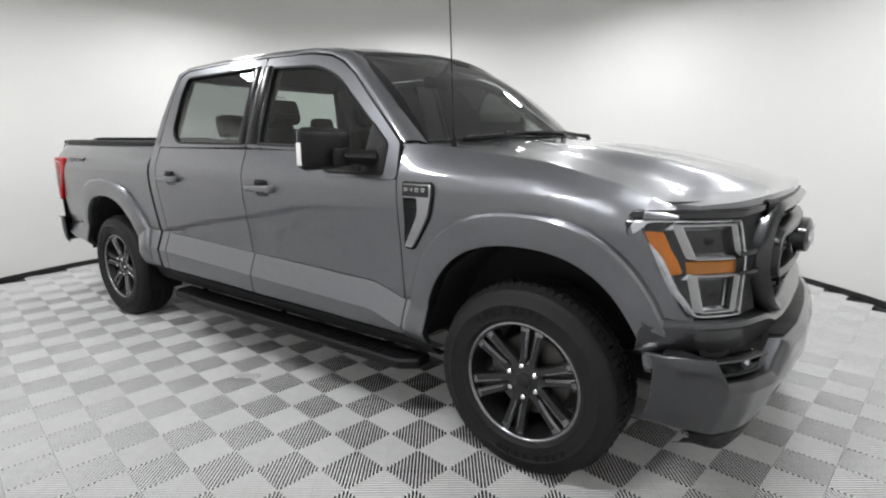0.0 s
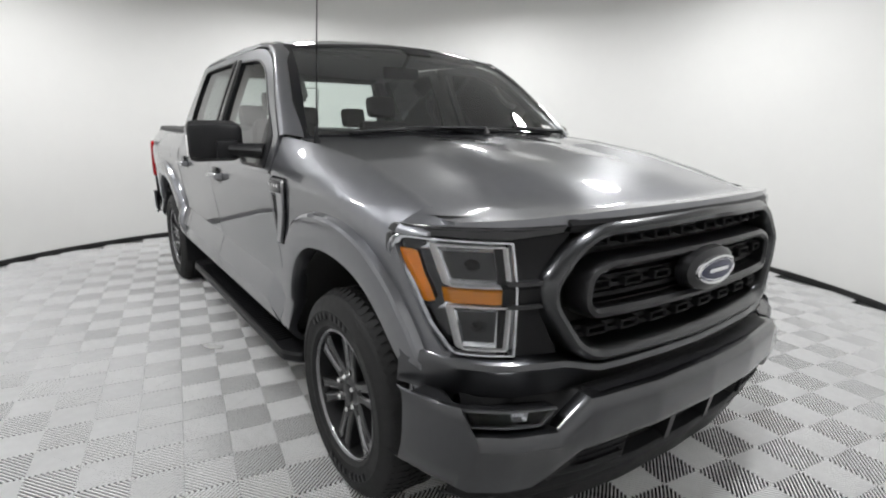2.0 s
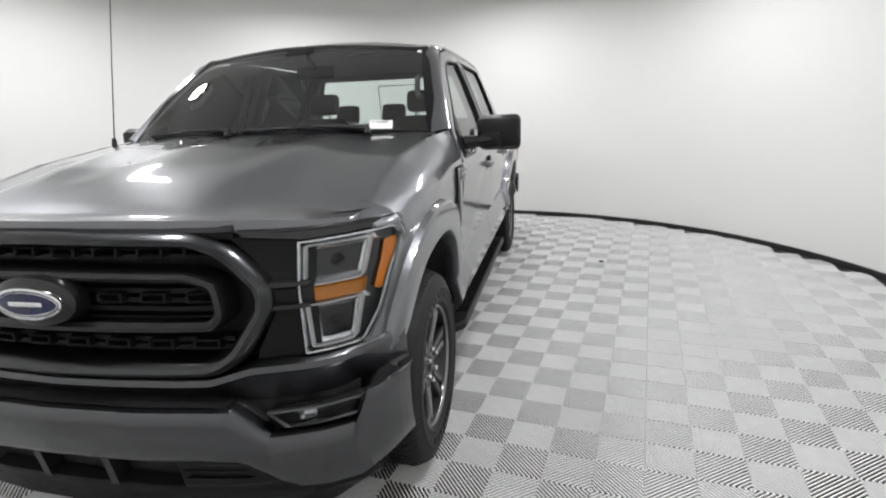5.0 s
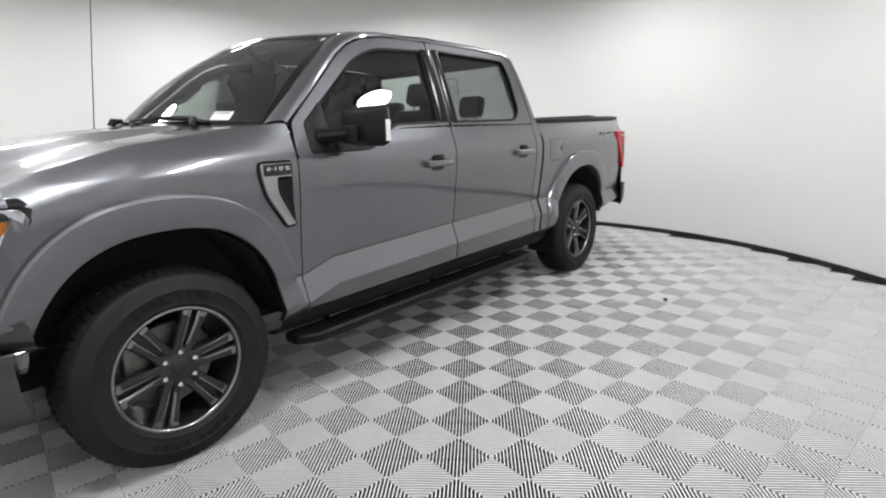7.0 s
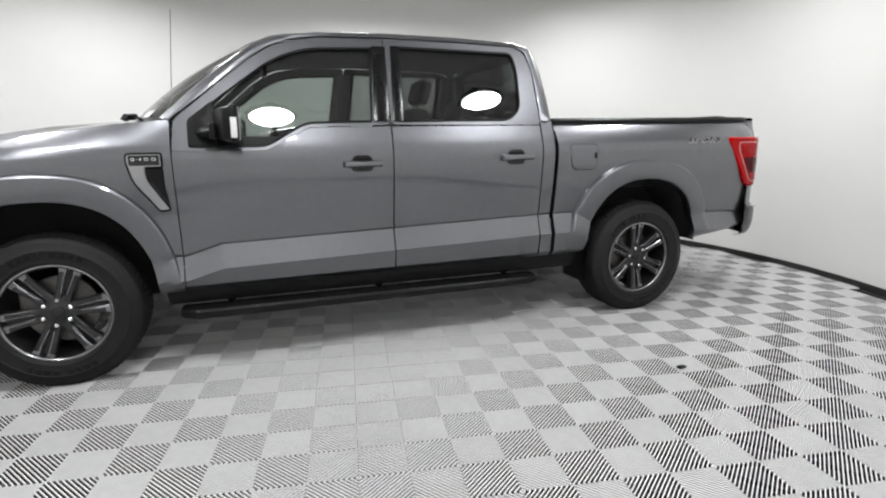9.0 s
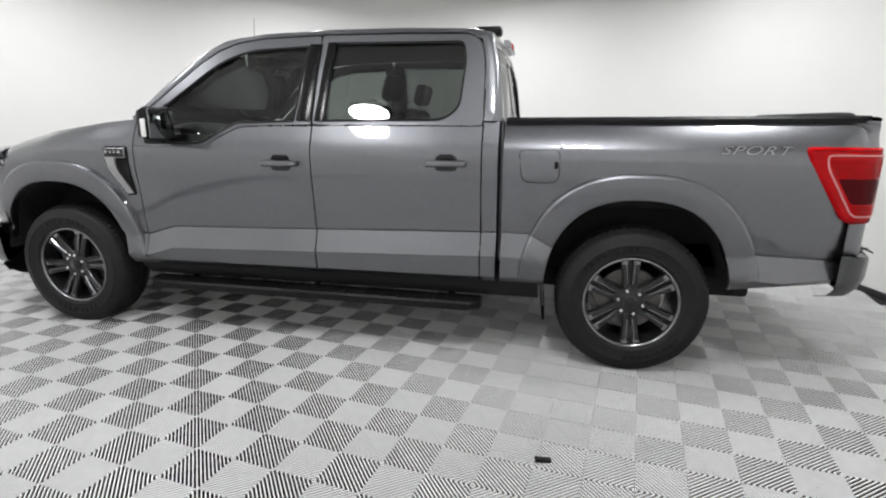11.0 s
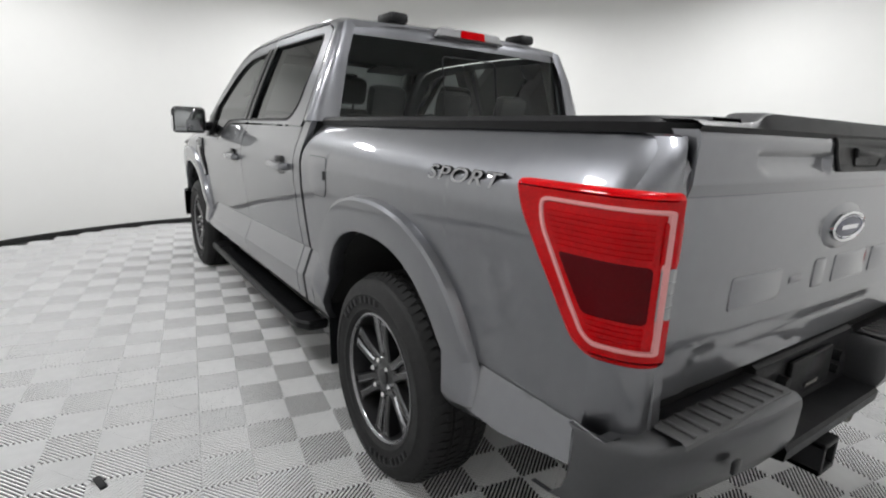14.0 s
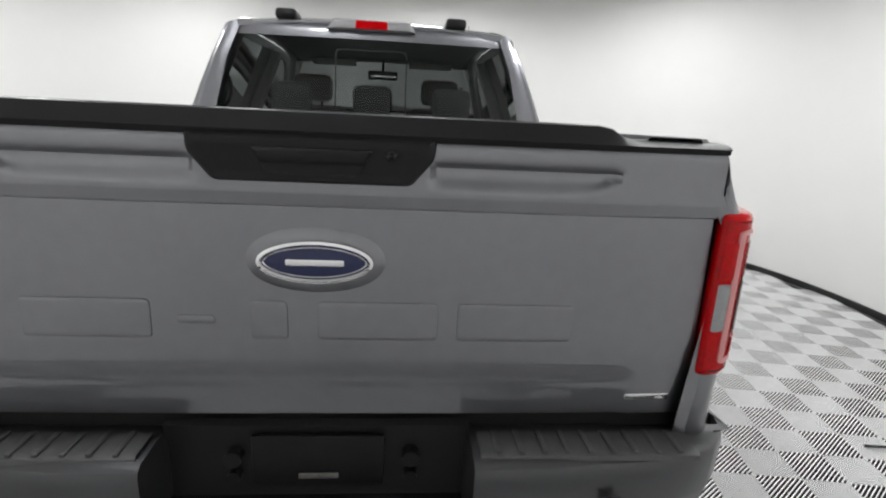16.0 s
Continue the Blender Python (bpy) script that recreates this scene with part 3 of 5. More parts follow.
def hood_z(x, y):
    a = abs(y)
    zc = float(np.interp(x, [1.25, 1.5, 1.9, 2.2, 2.4, 2.55, 2.62, 2.66, 2.69], [1.425, 1.418, 1.385, 1.335, 1.285, 1.24, 1.215, 1.195, 1.17]))
    edge = fender_top(min(x, 2.36)) - 0.004
    s = fender_in(min(x, 2.36)) - 0.006
    t = min(1, a / s)
    bulge = smooth01((0.62 - a) / 0.20)
    side = edge + 0.03 * (1 - t ** 3)
    return side * (1 - bulge) + max(side, zc - 0.014 * (a / 0.5) ** 2) * bulge - 0.012 * math.exp(-((a - 0.2) / 0.12) ** 2) * smooth01((x - 1.3) / 0.2) * smooth01((2.5 - x) / 0.4)


def front_x(y, z=0.95):
    """The nose in plan."""
    a = abs(y)
    x = float(np.interp(a, [0, 0.2, 0.4, 0.55, 0.66, 0.75, 0.82, 0.88, 0.93, 0.97, 1.0], [2.705, 2.70, 2.685, 2.662, 2.635, 2.605, 2.56, 2.50, 2.44, 2.36, 2.27]))
    return x - 0.10 * max(0, z - 1.0) * (1 + 2 * a * a)


def hood_nose(y):
    return front_x(y, 1.17) + 0.004 * (abs(y) < 0.6)


rows = []
for k in range(41):
    t = k / 40
    row = []
    for j in range(45):
        v = -1 + 2 * j / 44
        w0, w1 = 0.92, 0.884
        y = v * (w0 + (w1 - w0) * smooth01(t))
        xb = 1.275 + 0.2 * (1 - v * v)
        x = xb + (hood_nose(y) - xb) * (1 - (1 - t) ** 1.25)
        y = v * (fender_in(min(max(x, 1.22), 2.36)) - 0.006) if abs(v) > 0.5 else y
        row.append((x, y, hood_z(x, y)))
    rows.append(row)
part("hood", shell(rows, (0, 0, -1), 0.035), PAINT, truck)

# bed
def bed_top(x):
    return 1.385 + 0.02 * (-1.09 - x) / 1.85


pair("bed_side", side_panel(-2.962, -1.107, bed_top, lambda x: side_y(x, 1.39) - 0.06, 50), PAINT, truck)
bm = bmesh.new()
rows = []
for k in range(40):
    x = -1.112 - 1.845 * k / 39
    z, y = bed_top(x), side_y(x, 1.39) - 0.055
    rows.append([(x, y + 0.006, z - 0.004), (x, y + 0.01, z + 0.02), (x, y - 0.004, z + 0.034), (x, y - 0.11, z + 0.034), (x, y - 0.125, z + 0.02), (x, y - 0.125, z - 0.06)])
grid(bm, rows)
pair("bed_rail_cap", bm, BLACK, truck, "black plastic cap along the bed rail")
bm = bmesh.new()
box(bm, (-2.02, 0, 0.93), (1.84, 1.5, 0.03), 0.004)
liner = part("bed_floor", bm, BLACK, truck, "black ribbed bed floor")
for k in range(12):
    bm = bmesh.new()
    box(bm, (-2.02, -0.66 + 0.12 * k, 0.95), (1.8, 0.05, 0.014), 0.003)
    part("floor_rib", bm, BLACK, liner)
for y in (-0.74, 0.74):
    bm = bmesh.new()
    box(bm, (-2.02, y, 1.15), (1.82, 0.03, 0.46), 0.004)
    part("bed_inner_wall", bm, BLACK, truck, "black inner bed wall")
bm = bmesh.new()
box(bm, (-1.125, 0, 1.16), (0.03, 1.5, 0.48), 0.004)
part("bed_front_wall", bm, BLACK, truck, "black front wall of the bed")
bm = bmesh.new()
box(bm, (-1.085, 0, 1.0), (0.02, 1.72, 0.8), 0.005)
part("cab_back", bm, PAINT, truck)


# rear window with its sliding pane
def on_back(q, h):
    y, z = q
    return (float(np.interp(z, [1.36, 1.9], [-1.112, -1.022])) + 0.05 * (abs(y) / 0.8) ** 2.2 - h, y, z)


RG = rounded([(-0.80, 1.385), (0.80, 1.385), (0.72, 1.83), (-0.72, 1.83)], [0.03, 0.03, 0.05, 0.05])
bm = bmesh.new()
ys = np.linspace(-1, 1, 25)
grid(bm, [[on_back((u * (0.812 - 0.085 * k / 10), 1.38 + 0.455 * k / 10), 0.0) for u in ys] for k in range(11)])
rear_window = part("rear_window", bm, REAR_G, truck, "dark tinted rear window with a sliding pane")
bm = bmesh.new()
SL = rounded([(-0.185, 1.41), (0.185, 1.41), (0.185, 1.775), (-0.185, 1.775)], 0.03)
loops(bm, SL, [(-0.004, 0.001), (-0.004, 0.005), (0.002, 0.005), (0.002, 0.001)], on_back, cap=False)
part("slider_frame", bm, BLACK, rear_window, "thin black frame of the sliding pane")
bm = bmesh.new()
grid(bm, [[on_back((u * 0.70, z), h) for u in ys] for z, h in ((1.828, -0.01), (1.83, 0.004), (1.86, 0.006), (1.885, 0.004), (1.905, -0.012), (1.91, -0.04))])
part("roof_edge", bm, PAINT, truck)
bm = bmesh.new()
loops(bm, rounded([(-0.235, 1.872), (0.235, 1.872), (0.20, 1.925), (-0.20, 1.925)], 0.012), [(0, 0.0), (0, 0.03), (0.008, 0.042), (0.014, 0.044)], on_back)
high = part("high_brake_lamp", bm, LAMPGREY, truck, "clear and red brake lamp above the rear window")
bm = bmesh.new()
loops(bm, rounded([(-0.085, 1.878), (0.085, 1.878), (0.08, 1.919), (-0.08, 1.919)], 0.006), [(0, 0.035), (0, 0.046), (0.004, 0.049)], on_back)
part("red_lens", bm, RED, high, "red centre lens")
bm = bmesh.new()
box(bm, (-0.95, 0.447, 1.938), (0.16, 0.11, 0.055), 0.018)
pair("roof_pod", bm, BLACK, truck, "small black pod on the roof")

# antenna on the right fender
bm = bmesh.new()
tube(bm, [(1.44, -0.868, 1.36), (1.438, -0.868, 1.42)], [0.018, 0.01], 10)
tube(bm, [(1.438, -0.868, 1.40), (1.40, -0.832, 1.8), (1.35, -0.785, 2.3)], [0.0035, 0.003, 0.0022], 6)
part("antenna", bm, BLACK, truck, "thin black mast antenna")


# flared bands round the wheel openings
for ax, a0, a1, a2 in ((AXF, 0.50, 0.612, 0.60), (AXR, 0.495, 0.64, 0.64)):
    bm = bmesh.new()
    rows = []
    for k in range(73):
        t = math.pi * k / 72
        row = []
        for f, h in ((0.0, -0.04), (0.0, 0.02), (0.03, 0.031), (0.12, 0.034), (0.6, 0.033), (0.88, 0.03), (0.96, 0.022), (1.0, 0.006), (1.02, -0.006)):
            aa = a0 + ((a1 if math.cos(t) < 0 else a2) - a0) * f
            bb = 0.605 + 0.14 * f
            c, sn = math.cos(t), math.sin(t)
            e = 2 / 2.4
            x = ax + aa * math.copysign(abs(c) ** e, c)
            z = HUB_Z - 0.02 + bb * abs(sn) ** e
            z = max(z, sill(x) + 0.012)
            fade = smooth01((z - sill(x) - 0.01) / 0.24)
            row.append((x, side_y(x, z) + h * fade + 0.003, z))
        rows.append(row)
    grid(bm, rows)
    pair("arch_flare", bm, PAINT, truck, angle=24)


# ---- front end ----
def on_front(q, h):
    y, z = q
    return (front_x(y, z) + h, y, z)


def sym(pts):
    """A symmetric outline from its left half, given from the top middle round to the bottom middle."""
    return pts + [(-y, z) for y, z in reversed(pts)]


CURVED.append(on_front)
# black panel behind grille and lamps
bm = bmesh.new()
grid(bm, [[on_front((y, z), -0.09) for y in np.linspace(-0.9, 0.9, 41)] for z in np.linspace(0.62, 1.19, 10)])
part("grille_backing", bm, WELL, truck, "black void behind the grille")

G_OUT = rounded(sym([(0.0, 1.188), (0.50, 1.178), (0.60, 1.13), (0.70, 1.02), (0.70, 0.94), (0.60, 0.79), (0.52, 0.745), (0.0, 0.735)]), [0.0, 0.05, 0.05, 0.04, 0.04, 0.05, 0.05, 0, 0, 0.05, 0.05, 0.04, 0.04, 0.05, 0.05, 0.0], 4, 0.04)
bm = bmesh.new()
loops(bm, G_OUT, [(0, -0.06), (0.0, 0.004), (0.008, 0.024), (0.022, 0.034), (0.038, 0.026), (0.052, 0.0), (0.058, -0.06)], on_front, cap=False)
grille = part("grille", bm, GRILLEPAINT, truck, "dark grey painted grille surround with black mesh")
G_MID = rounded(sym([(0.0, 1.075), (0.47, 1.07), (0.565, 1.035), (0.575, 0.93), (0.535, 0.885), (0.0, 0.88)]), [0, 0.03, 0.04, 0.03, 0.03, 0, 0, 0.03, 0.03, 0.04, 0.03, 0], 4, 0.04)
bm = bmesh.new()
loops(bm, G_MID, [(0, -0.06), (0, 0.0), (0.008, 0.022), (0.022, 0.024), (0.034, 0.014), (0.036, -0.05)], on_front, cap=False)
part("grille_ring", bm, SATIN, grille, "dark satin ring bar")
bm = bmesh.new()
for z in (1.10, 1.128, 1.0, 0.972, 0.945, 0.85, 0.825, 0.915):
    rows = [[on_front((y, z + dz), h) for y in np.linspace(-0.56, 0.56, 29)] for dz, h in ((-0.007, -0.07), (-0.007, -0.03), (0.007, -0.03), (0.007, -0.07))]
    grid(bm, rows)
part("grille_slats", bm, BLACK, grille, "black horizontal mesh slats")
for z in (1.118, 0.985, 0.842):
    for k in range(8):
        y = -0.49 + 0.14 * k
        if abs(y) < 0.13 and 0.9 < z < 1.1:
            continue
        bm = bmesh.new()
        loops(bm, rounded([(y - 0.04, z - 0.016), (y + 0.04, z - 0.016), (y + 0.04, z + 0.016), (y - 0.04, z + 0.016)], 0.004, 2), [(0, -0.05), (0, -0.006), (0.004, -0.002), (0.008, -0.006), (0.008, -0.05)], on_front, cap=False)
        part("slot", bm, BLACK, grille)


def oval(parent, fn, cx, cz, a, b, base):
    """A plain blue oval emblem in a bright ring."""
    pts = [(cx + a * math.cos(t), cz + b * math.sin(t)) for t in (2 * math.pi * k / 48 for k in range(48))]
    bm = bmesh.new()
    loops(bm, pts, [(-0.03, -0.03), (-0.025, 0.012), (-0.008, 0.022), (0.004, 0.024)], fn)
    em = part("emblem", bm, base, parent, "oval emblem, plain blue in a bright ring")
    bm = bmesh.new()
    loops(bm, pts, [(-0.002, 0.018), (0.0, 0.032), (0.006, 0.034), (0.011, 0.028)], fn, cap=False)
    part("ring", bm, CHROME, em, "chrome ring")
    bm = bmesh.new()
    loops(bm, pts, [(0.009, 0.022), (0.009, 0.029), (0.02, 0.032)], fn)
    part("disc", bm, BLUE, em, "dark blue enamel disc")
    bm = bmesh.new()
    loops(bm, pts, [(0.012, 0.0305), (0.0135, 0.0335), (0.0155, 0.0315)], fn, cap=False)
    part("pinstripe", bm, CHROME, em, "fine bright line")
    bm = bmesh.new()
    for dy, w, h in ((0.0, 0.115, 0.013),):
        k = a / 0.115
        loops(bm, rounded([(cx + (dy - w / 2) * k, cz - h / 2 * k), (cx + (dy + w / 2) * k, cz - h / 2 * k), (cx + (dy + w / 2) * k, cz + h / 2 * k), (cx + (dy - w / 2) * k, cz + h / 2 * k)], 0.004), [(0, 0.025), (0, 0.034), (0.003, 0.035)], fn)
    part("script_bar", bm, CHROME, em, "bright plain bar")
    return em


oval(grille, lambda q, h: (front_x(0) + 0.035 + h - 0.6 * q[0] ** 2, q[0], q[1]), 0, 0.985, 0.118, 0.048, SATIN)

# headlamps and the black cheeks between lamps and grille
CHEEK = rounded([(0.60, 1.158), (0.79, 1.15), (0.79, 0.80), (0.66, 0.80), (0.735, 0.95), (0.735, 1.02)], 0.01, 3, 0.03)
bm = bmesh.new()
rows = []
for k in range(19):
    z = 0.78 + 0.395 * k / 18
    lo = float(np.interp(z, [0.78, 0.93, 1.03, 1.165], [0.62, 0.69, 0.69, 0.56]))
    stepd = -0.02 + 0.018 * (1 if 0.955 < z < 1.01 else 0)
    rows.append([on_front((lo + (0.80 - lo) * j / 8, z), stepd) for j in range(9)])
grid(bm, rows)
pair("grille_cheek", bm, BLACK, truck, "black panel between grille and headlamp")
for dz in (0.948, 1.015):
    bm = bmesh.new()
    rows = [[on_front((0.66 + 0.13 * j / 8, dz + a), h) for j in range(9)] for a, h in ((-0.006, -0.02), (-0.006, 0.006), (0.006, 0.006), (0.006, -0.02))]
    grid(bm, rows)
    pair("cheek_rib", bm, SATIN, truck, "dark rib beside the headlamp")

LAMP = rounded([(0.755, 1.136), (0.759, 0.79), (0.903, 0.79), (0.947, 0.88), (0.995, 1.09), (0.981, 1.14)], [0.012, 0.012, 0.02, 0.02, 0.02, 0.02], 4, 0.025)
BROW = rounded([(0.60, 1.175), (0.62, 1.15), (0.775, 1.136), (0.985, 1.14), (0.975, 1.168)], 0.008, 4, 0.03)
BOX_UP = rounded([(0.771, 1.118), (0.771, 0.998), (0.908, 0.998), (0.926, 1.118)], 0.012, 4, 0.02)
BOX_LO = rounded([(0.771, 0.945), (0.777, 0.808), (0.882, 0.808), (0.905, 0.945)], 0.012, 4, 0.02)
BAR = rounded([(0.762, 0.993), (0.762, 0.95), (0.905, 0.95), (0.911, 0.993)], 0.004, 3, 0.02)
SIDE = rounded([(0.950, 1.095), (0.944, 1.03), (0.930, 0.955), (0.943, 0.945), (0.965, 1.03), (0.979, 1.095)], 0.006, 3, 0.02)
for s in (0, 1):
    def put(name, bm, m, par, label=""):
        return part(name, mirrored(bm) if s else bm, m, par, label)
    bm = bmesh.new()
    loops(bm, LAMP, [(0, -0.06), (0, -0.012), (0.01, -0.035)], on_front)
    head = put("headlamp", bm, LAMPDARK, truck, "headlamp with clear cover, amber bar and bright light pipes")
    for nm, o in (("main_beam", BOX_UP), ("low_beam", BOX_LO)):
        bm = bmesh.new()
        loops(bm, o, [(0, -0.034), (0.0, -0.010), (0.002, -0.007), (0.006, -0.008), (0.009, -0.028)], on_front, cap=False)
        put("light_pipe", bm, CLEAR, head, "bright clear light pipe round the lamp bowl")
        bm = bmesh.new()
        cy, cz = sum(p[0] for p in o) / len(o), sum(p[1] for p in o) / len(o)
        loops(bm, inset(o, 0.009), [(0, -0.026), (0.01, -0.032), (0.025, -0.05)], on_front)
        bowl = put(nm, bm, REFLECT, head, "silvery lamp bowl")
        bm = bmesh.new()
        loops(bm, [(cy + 0.018 * math.cos(t), cz + 0.018 * math.sin(t)) for t in (2 * math.pi * k / 24 for k in range(24))], [(0, -0.05), (0.0, -0.036), (0.006, -0.031), (0.013, -0.029)], on_front)
        put("projector_lens", bm, GLOSS, bowl, "dark round projector lens")
        for j in range(-2, 3):
            bm = bmesh.new()
            rows = [[on_front((cy + 0.017 * j + dy, cz + 0.045 * k), h) for k in (-1, 0, 1)] for dy, h in ((-0.006, -0.046), (0.0, -0.040), (0.006, -0.046))]
            grid(bm, rows)
            put("flute", bm, REFLECT, bowl, "")
    bm = bmesh.new()
    loops(bm, BAR, [(0, -0.034), (0, -0.014), (0.004, -0.009), (0.008, -0.009)], on_front)
    put("indicator", bm, AMBERDEEP, head, "amber turn signal bar")
    bm = bmesh.new()
    loops(bm, SIDE, [(0, -0.034), (0, -0.012), (0.004, -0.008), (0.008, -0.008)], on_front)
    put("side_marker", bm, AMBER, head, "amber side marker")
    bm = bmesh.new()
    loops(bm, BROW, [(0, -0.03), (0, 0.0), (0.004, 0.006), (0.008, 0.006)], on_front)
    put("lamp_brow", bm, LAMPDARK, head, "bright strip along the top of the headlamp")
    bm = bmesh.new()
    loops(bm, LAMP, [(0.0, -0.005), (0.004, 0.002), (0.012, 0.003)], on_front)
    put("lens_cover", bm, LENS_G, head, "clear headlamp cover")
    bm = bmesh.new()
    loops(bm, LAMP, [(0.003, -0.03), (0.003, -0.004), (0.006, 0.0), (0.011, -0.001), (0.013, -0.03)], on_front, cap=False)
    put("lamp_rim", bm, REFLECT, head, "bright rim round the headlamp")

# painted strip under hood lip and below the lamps
bm = bmesh.new()
rows = []
for j in range(61):
    y = -0.99 + 1.98 * j / 60
    a = abs(y)
    top = float(np.interp(a, [0, 0.50, 0.62, 0.74, 0.80, 1.0], [0.742, 0.75, 0.785, 0.79, 0.787, 0.79]))
    bot = 0.668
    prof = [(top + 0.004, -0.05), (top, -0.004), (top - 0.012, 0.018), (top - 0.03, 0.024), (top - 0.045, 0.012), (bot + 0.012, 0.004), (bot, 0.0), (bot - 0.012, -0.05)]
    rows.append([on_front((y, z), h) for z, h in prof])
grid(bm, rows)
part("front_valance", bm, SHADEDPAINT, truck)
bm = bmesh.new()
rows = []
for j in range(41):
    y = -0.60 + 1.2 * j / 40
    z = 1.20 - 0.012 * abs(y)
    rows.append([on_front((y, z - 0.046), -0.05), on_front((y, z - 0.042), 0.004), on_front((y, z - 0.02), 0.014), on_front((y, z - 0.004), 0.004), on_front((y, z), -0.05)])
grid(bm, rows)
part("hood_seal", bm, BLACK, truck, "black seal strip below the hood lip")


# bumper with lamp pockets and a low air intake
def bump_x(y):
    a = abs(y)
    return float(np.interp(a, [0, 0.3, 0.55, 0.7, 0.82, 0.91, 0.965, 0.995, 1.01, 1.015], [2.80, 2.79, 2.755, 2.715, 2.665, 2.595, 2.52, 2.455, 2.40, 2.372]))


def on_bump(q, h):
    y, z = q
    k = max(0, 0.5 - z) * 0.2
    return (bump_x(y) + h - k, y, z)


CURVED.append(on_bump)


def bump_top(a):
    return float(np.interp(a, [0, 0.58, 0.68, 0.90, 0.93, 1.02], [0.672, 0.672, 0.585, 0.585, 0.672, 0.675]))


def bump_low(a):
    return float(np.interp(a, [0, 0.40, 0.60, 0.74, 0.9, 1.0], [0.500, 0.500, 0.495, 0.385, 0.375, 0.42]))


ys = sorted(set(np.linspace(-1.015, 1.015, 111).tolist() + [s * v for s in (-1, 1) for v in (0.58, 0.63, 0.68, 0.90, 0.915, 0.93, 0.40, 0.74, 1.0, 1.006, 1.011)]))
rows = []
for y in ys:
    a = abs(y)
    t, l = bump_top(a), bump_low(a)
    rows.append([on_bump((y, t - 0.01), -0.10), on_bump((y, t), -0.035), on_bump((y, t - 0.004), -0.012), on_bump((y, t - 0.02), 0.0), on_bump((y, t - 0.045), 0.004),
                 on_bump((y, 0.535), 0.0), on_bump((y, 0.535 + (l - 0.535) * 0.5), -0.006), on_bump((y, l + 0.008), -0.014), on_bump((y, l), -0.036), on_bump((y, l), -0.09)])
bm = bmesh.new()
grid(bm, rows)
bumper = part("front_bumper", bm, SHADEDPAINT, truck)
bm = bmesh.new()
rows = []
for y in np.linspace(-0.89, 0.89, 81):
    a = abs(y)
    h = -0.085 if a > 0.55 else -0.03
    rows.append([on_bump((y, bump_top(a) - 0.012), -0.05), on_bump((y, bump_top(a) + 0.004), h), on_bump((y, 0.675), h - 0.03), on_front((y, 0.68), -0.02)])
grid(bm, rows)
part("bumper_shelf", bm, BLACK, bumper, "black ledge above the bumper")
bm = bmesh.new()
grid(bm, [[on_bump((y, bump_top(y) - 0.004), -0.012), on_bump((y, bump_top(y) - 0.004), -0.04), on_front((min(y, 0.94), 0.685), -0.02), on_front((min(y, 0.94), 0.70), -0.04)] for y in np.linspace(0.915, 1.0, 12)])
pair("bumper_corner", bm, BLACK, bumper, "dark gap above the bumper's end")
FOG = rounded([(0.665, 0.648), (0.922, 0.655), (0.905, 0.597), (0.72, 0.592)], 0.012, 4, 0.03)
for s in (0, 1):
    def put(name, bm, m, par, label=""):
        return part(name, mirrored(bm) if s else bm, m, par, label)
    bm = bmesh.new()
    loops(bm, FOG, [(0, -0.085), (0, -0.045), (0.007, -0.043), (0.012, -0.06), (0.016, -0.085)], on_bump)
    fog = put("fog_lamp", bm, LAMPDARK, bumper, "slim fog lamp in a dark pocket")
    bm = bmesh.new()
    loops(bm, FOG, [(0.0, -0.05), (0.0, -0.036), (0.005, -0.034), (0.009, -0.045)], on_bump, cap=False)
    put("bezel", bm, DARKGREY, fog, "dark grey bezel")
    bm = bmesh.new()
    loops(bm, rounded([(0.745, 0.638), (0.80, 0.64), (0.79, 0.608), (0.75, 0.606)], 0.008, 3, 0.02), [(0, -0.085), (0, -0.055), (0.01, -0.065)], on_bump)
    put("projector", bm, REFLECT, fog, "silvery projector bowl")
    bm = bmesh.new()
    loops(bm, FOG, [(0.004, -0.042), (0.012, -0.04)], on_bump)
    put("cover", bm, LENS_G, fog, "clear cover")
INT = rounded(sym([(0.0, 0.497), (0.60, 0.49), (0.75, 0.385), (0.7, 0.36), (0.0, 0.335)]), [0, 0.02, 0.03, 0.03, 0, 0, 0.03, 0.03, 0.02, 0], 3, 0.05)
bm = bmesh.new()
ys = np.linspace(-0.75, 0.75, 61)
grid(bm, [[on_bump((y, float(np.interp(f, [0, 1], [bump_low(abs(y)) + 0.004, 0.33]))), -0.05 - 0.05 * (abs(y) < 0.37)) for y in ys] for f in (0, 0.2, 0.5, 0.8, 1)])
intake = part("lower_intake", bm, WELL, bumper, "black lower air intake")
for s in (-1, 1):
    bm = bmesh.new()
    loops(bm, rounded([(s * 0.38, 0.488), (s * 0.585, 0.484), (s * 0.70, 0.40), (s * 0.38, 0.385)], 0.012, 3, 0.04), [(0, -0.09), (0, -0.04), (0.008, -0.034), (0.03, -0.036), (0.034, -0.042)], on_bump)
    part("intake_blank", bm, BLACK, intake, "black plastic blanking panel")
    for z in (0.455, 0.425):
        bm = bmesh.new()
        grid(bm, [[on_bump((s * (0.40 + 0.19 * j / 6), z + a), h) for j in range(7)] for a, h in ((-0.005, -0.05), (-0.004, -0.03), (0.004, -0.03), (0.005, -0.05))])
        part("blank_rib", bm, BLACK, intake)
for y in (-0.13, 0.13):
    bm = bmesh.new()
    grid(bm, [[on_bump((y + dy, z), h) for z in (0.50, 0.44, 0.37)] for dy, h in ((-0.018, -0.1), (-0.014, -0.045), (0.014, -0.045), (0.018, -0.1))])
    part("intake_post", bm, SATIN, intake, "upright post in the intake")
bm = bmesh.new()
rows = []
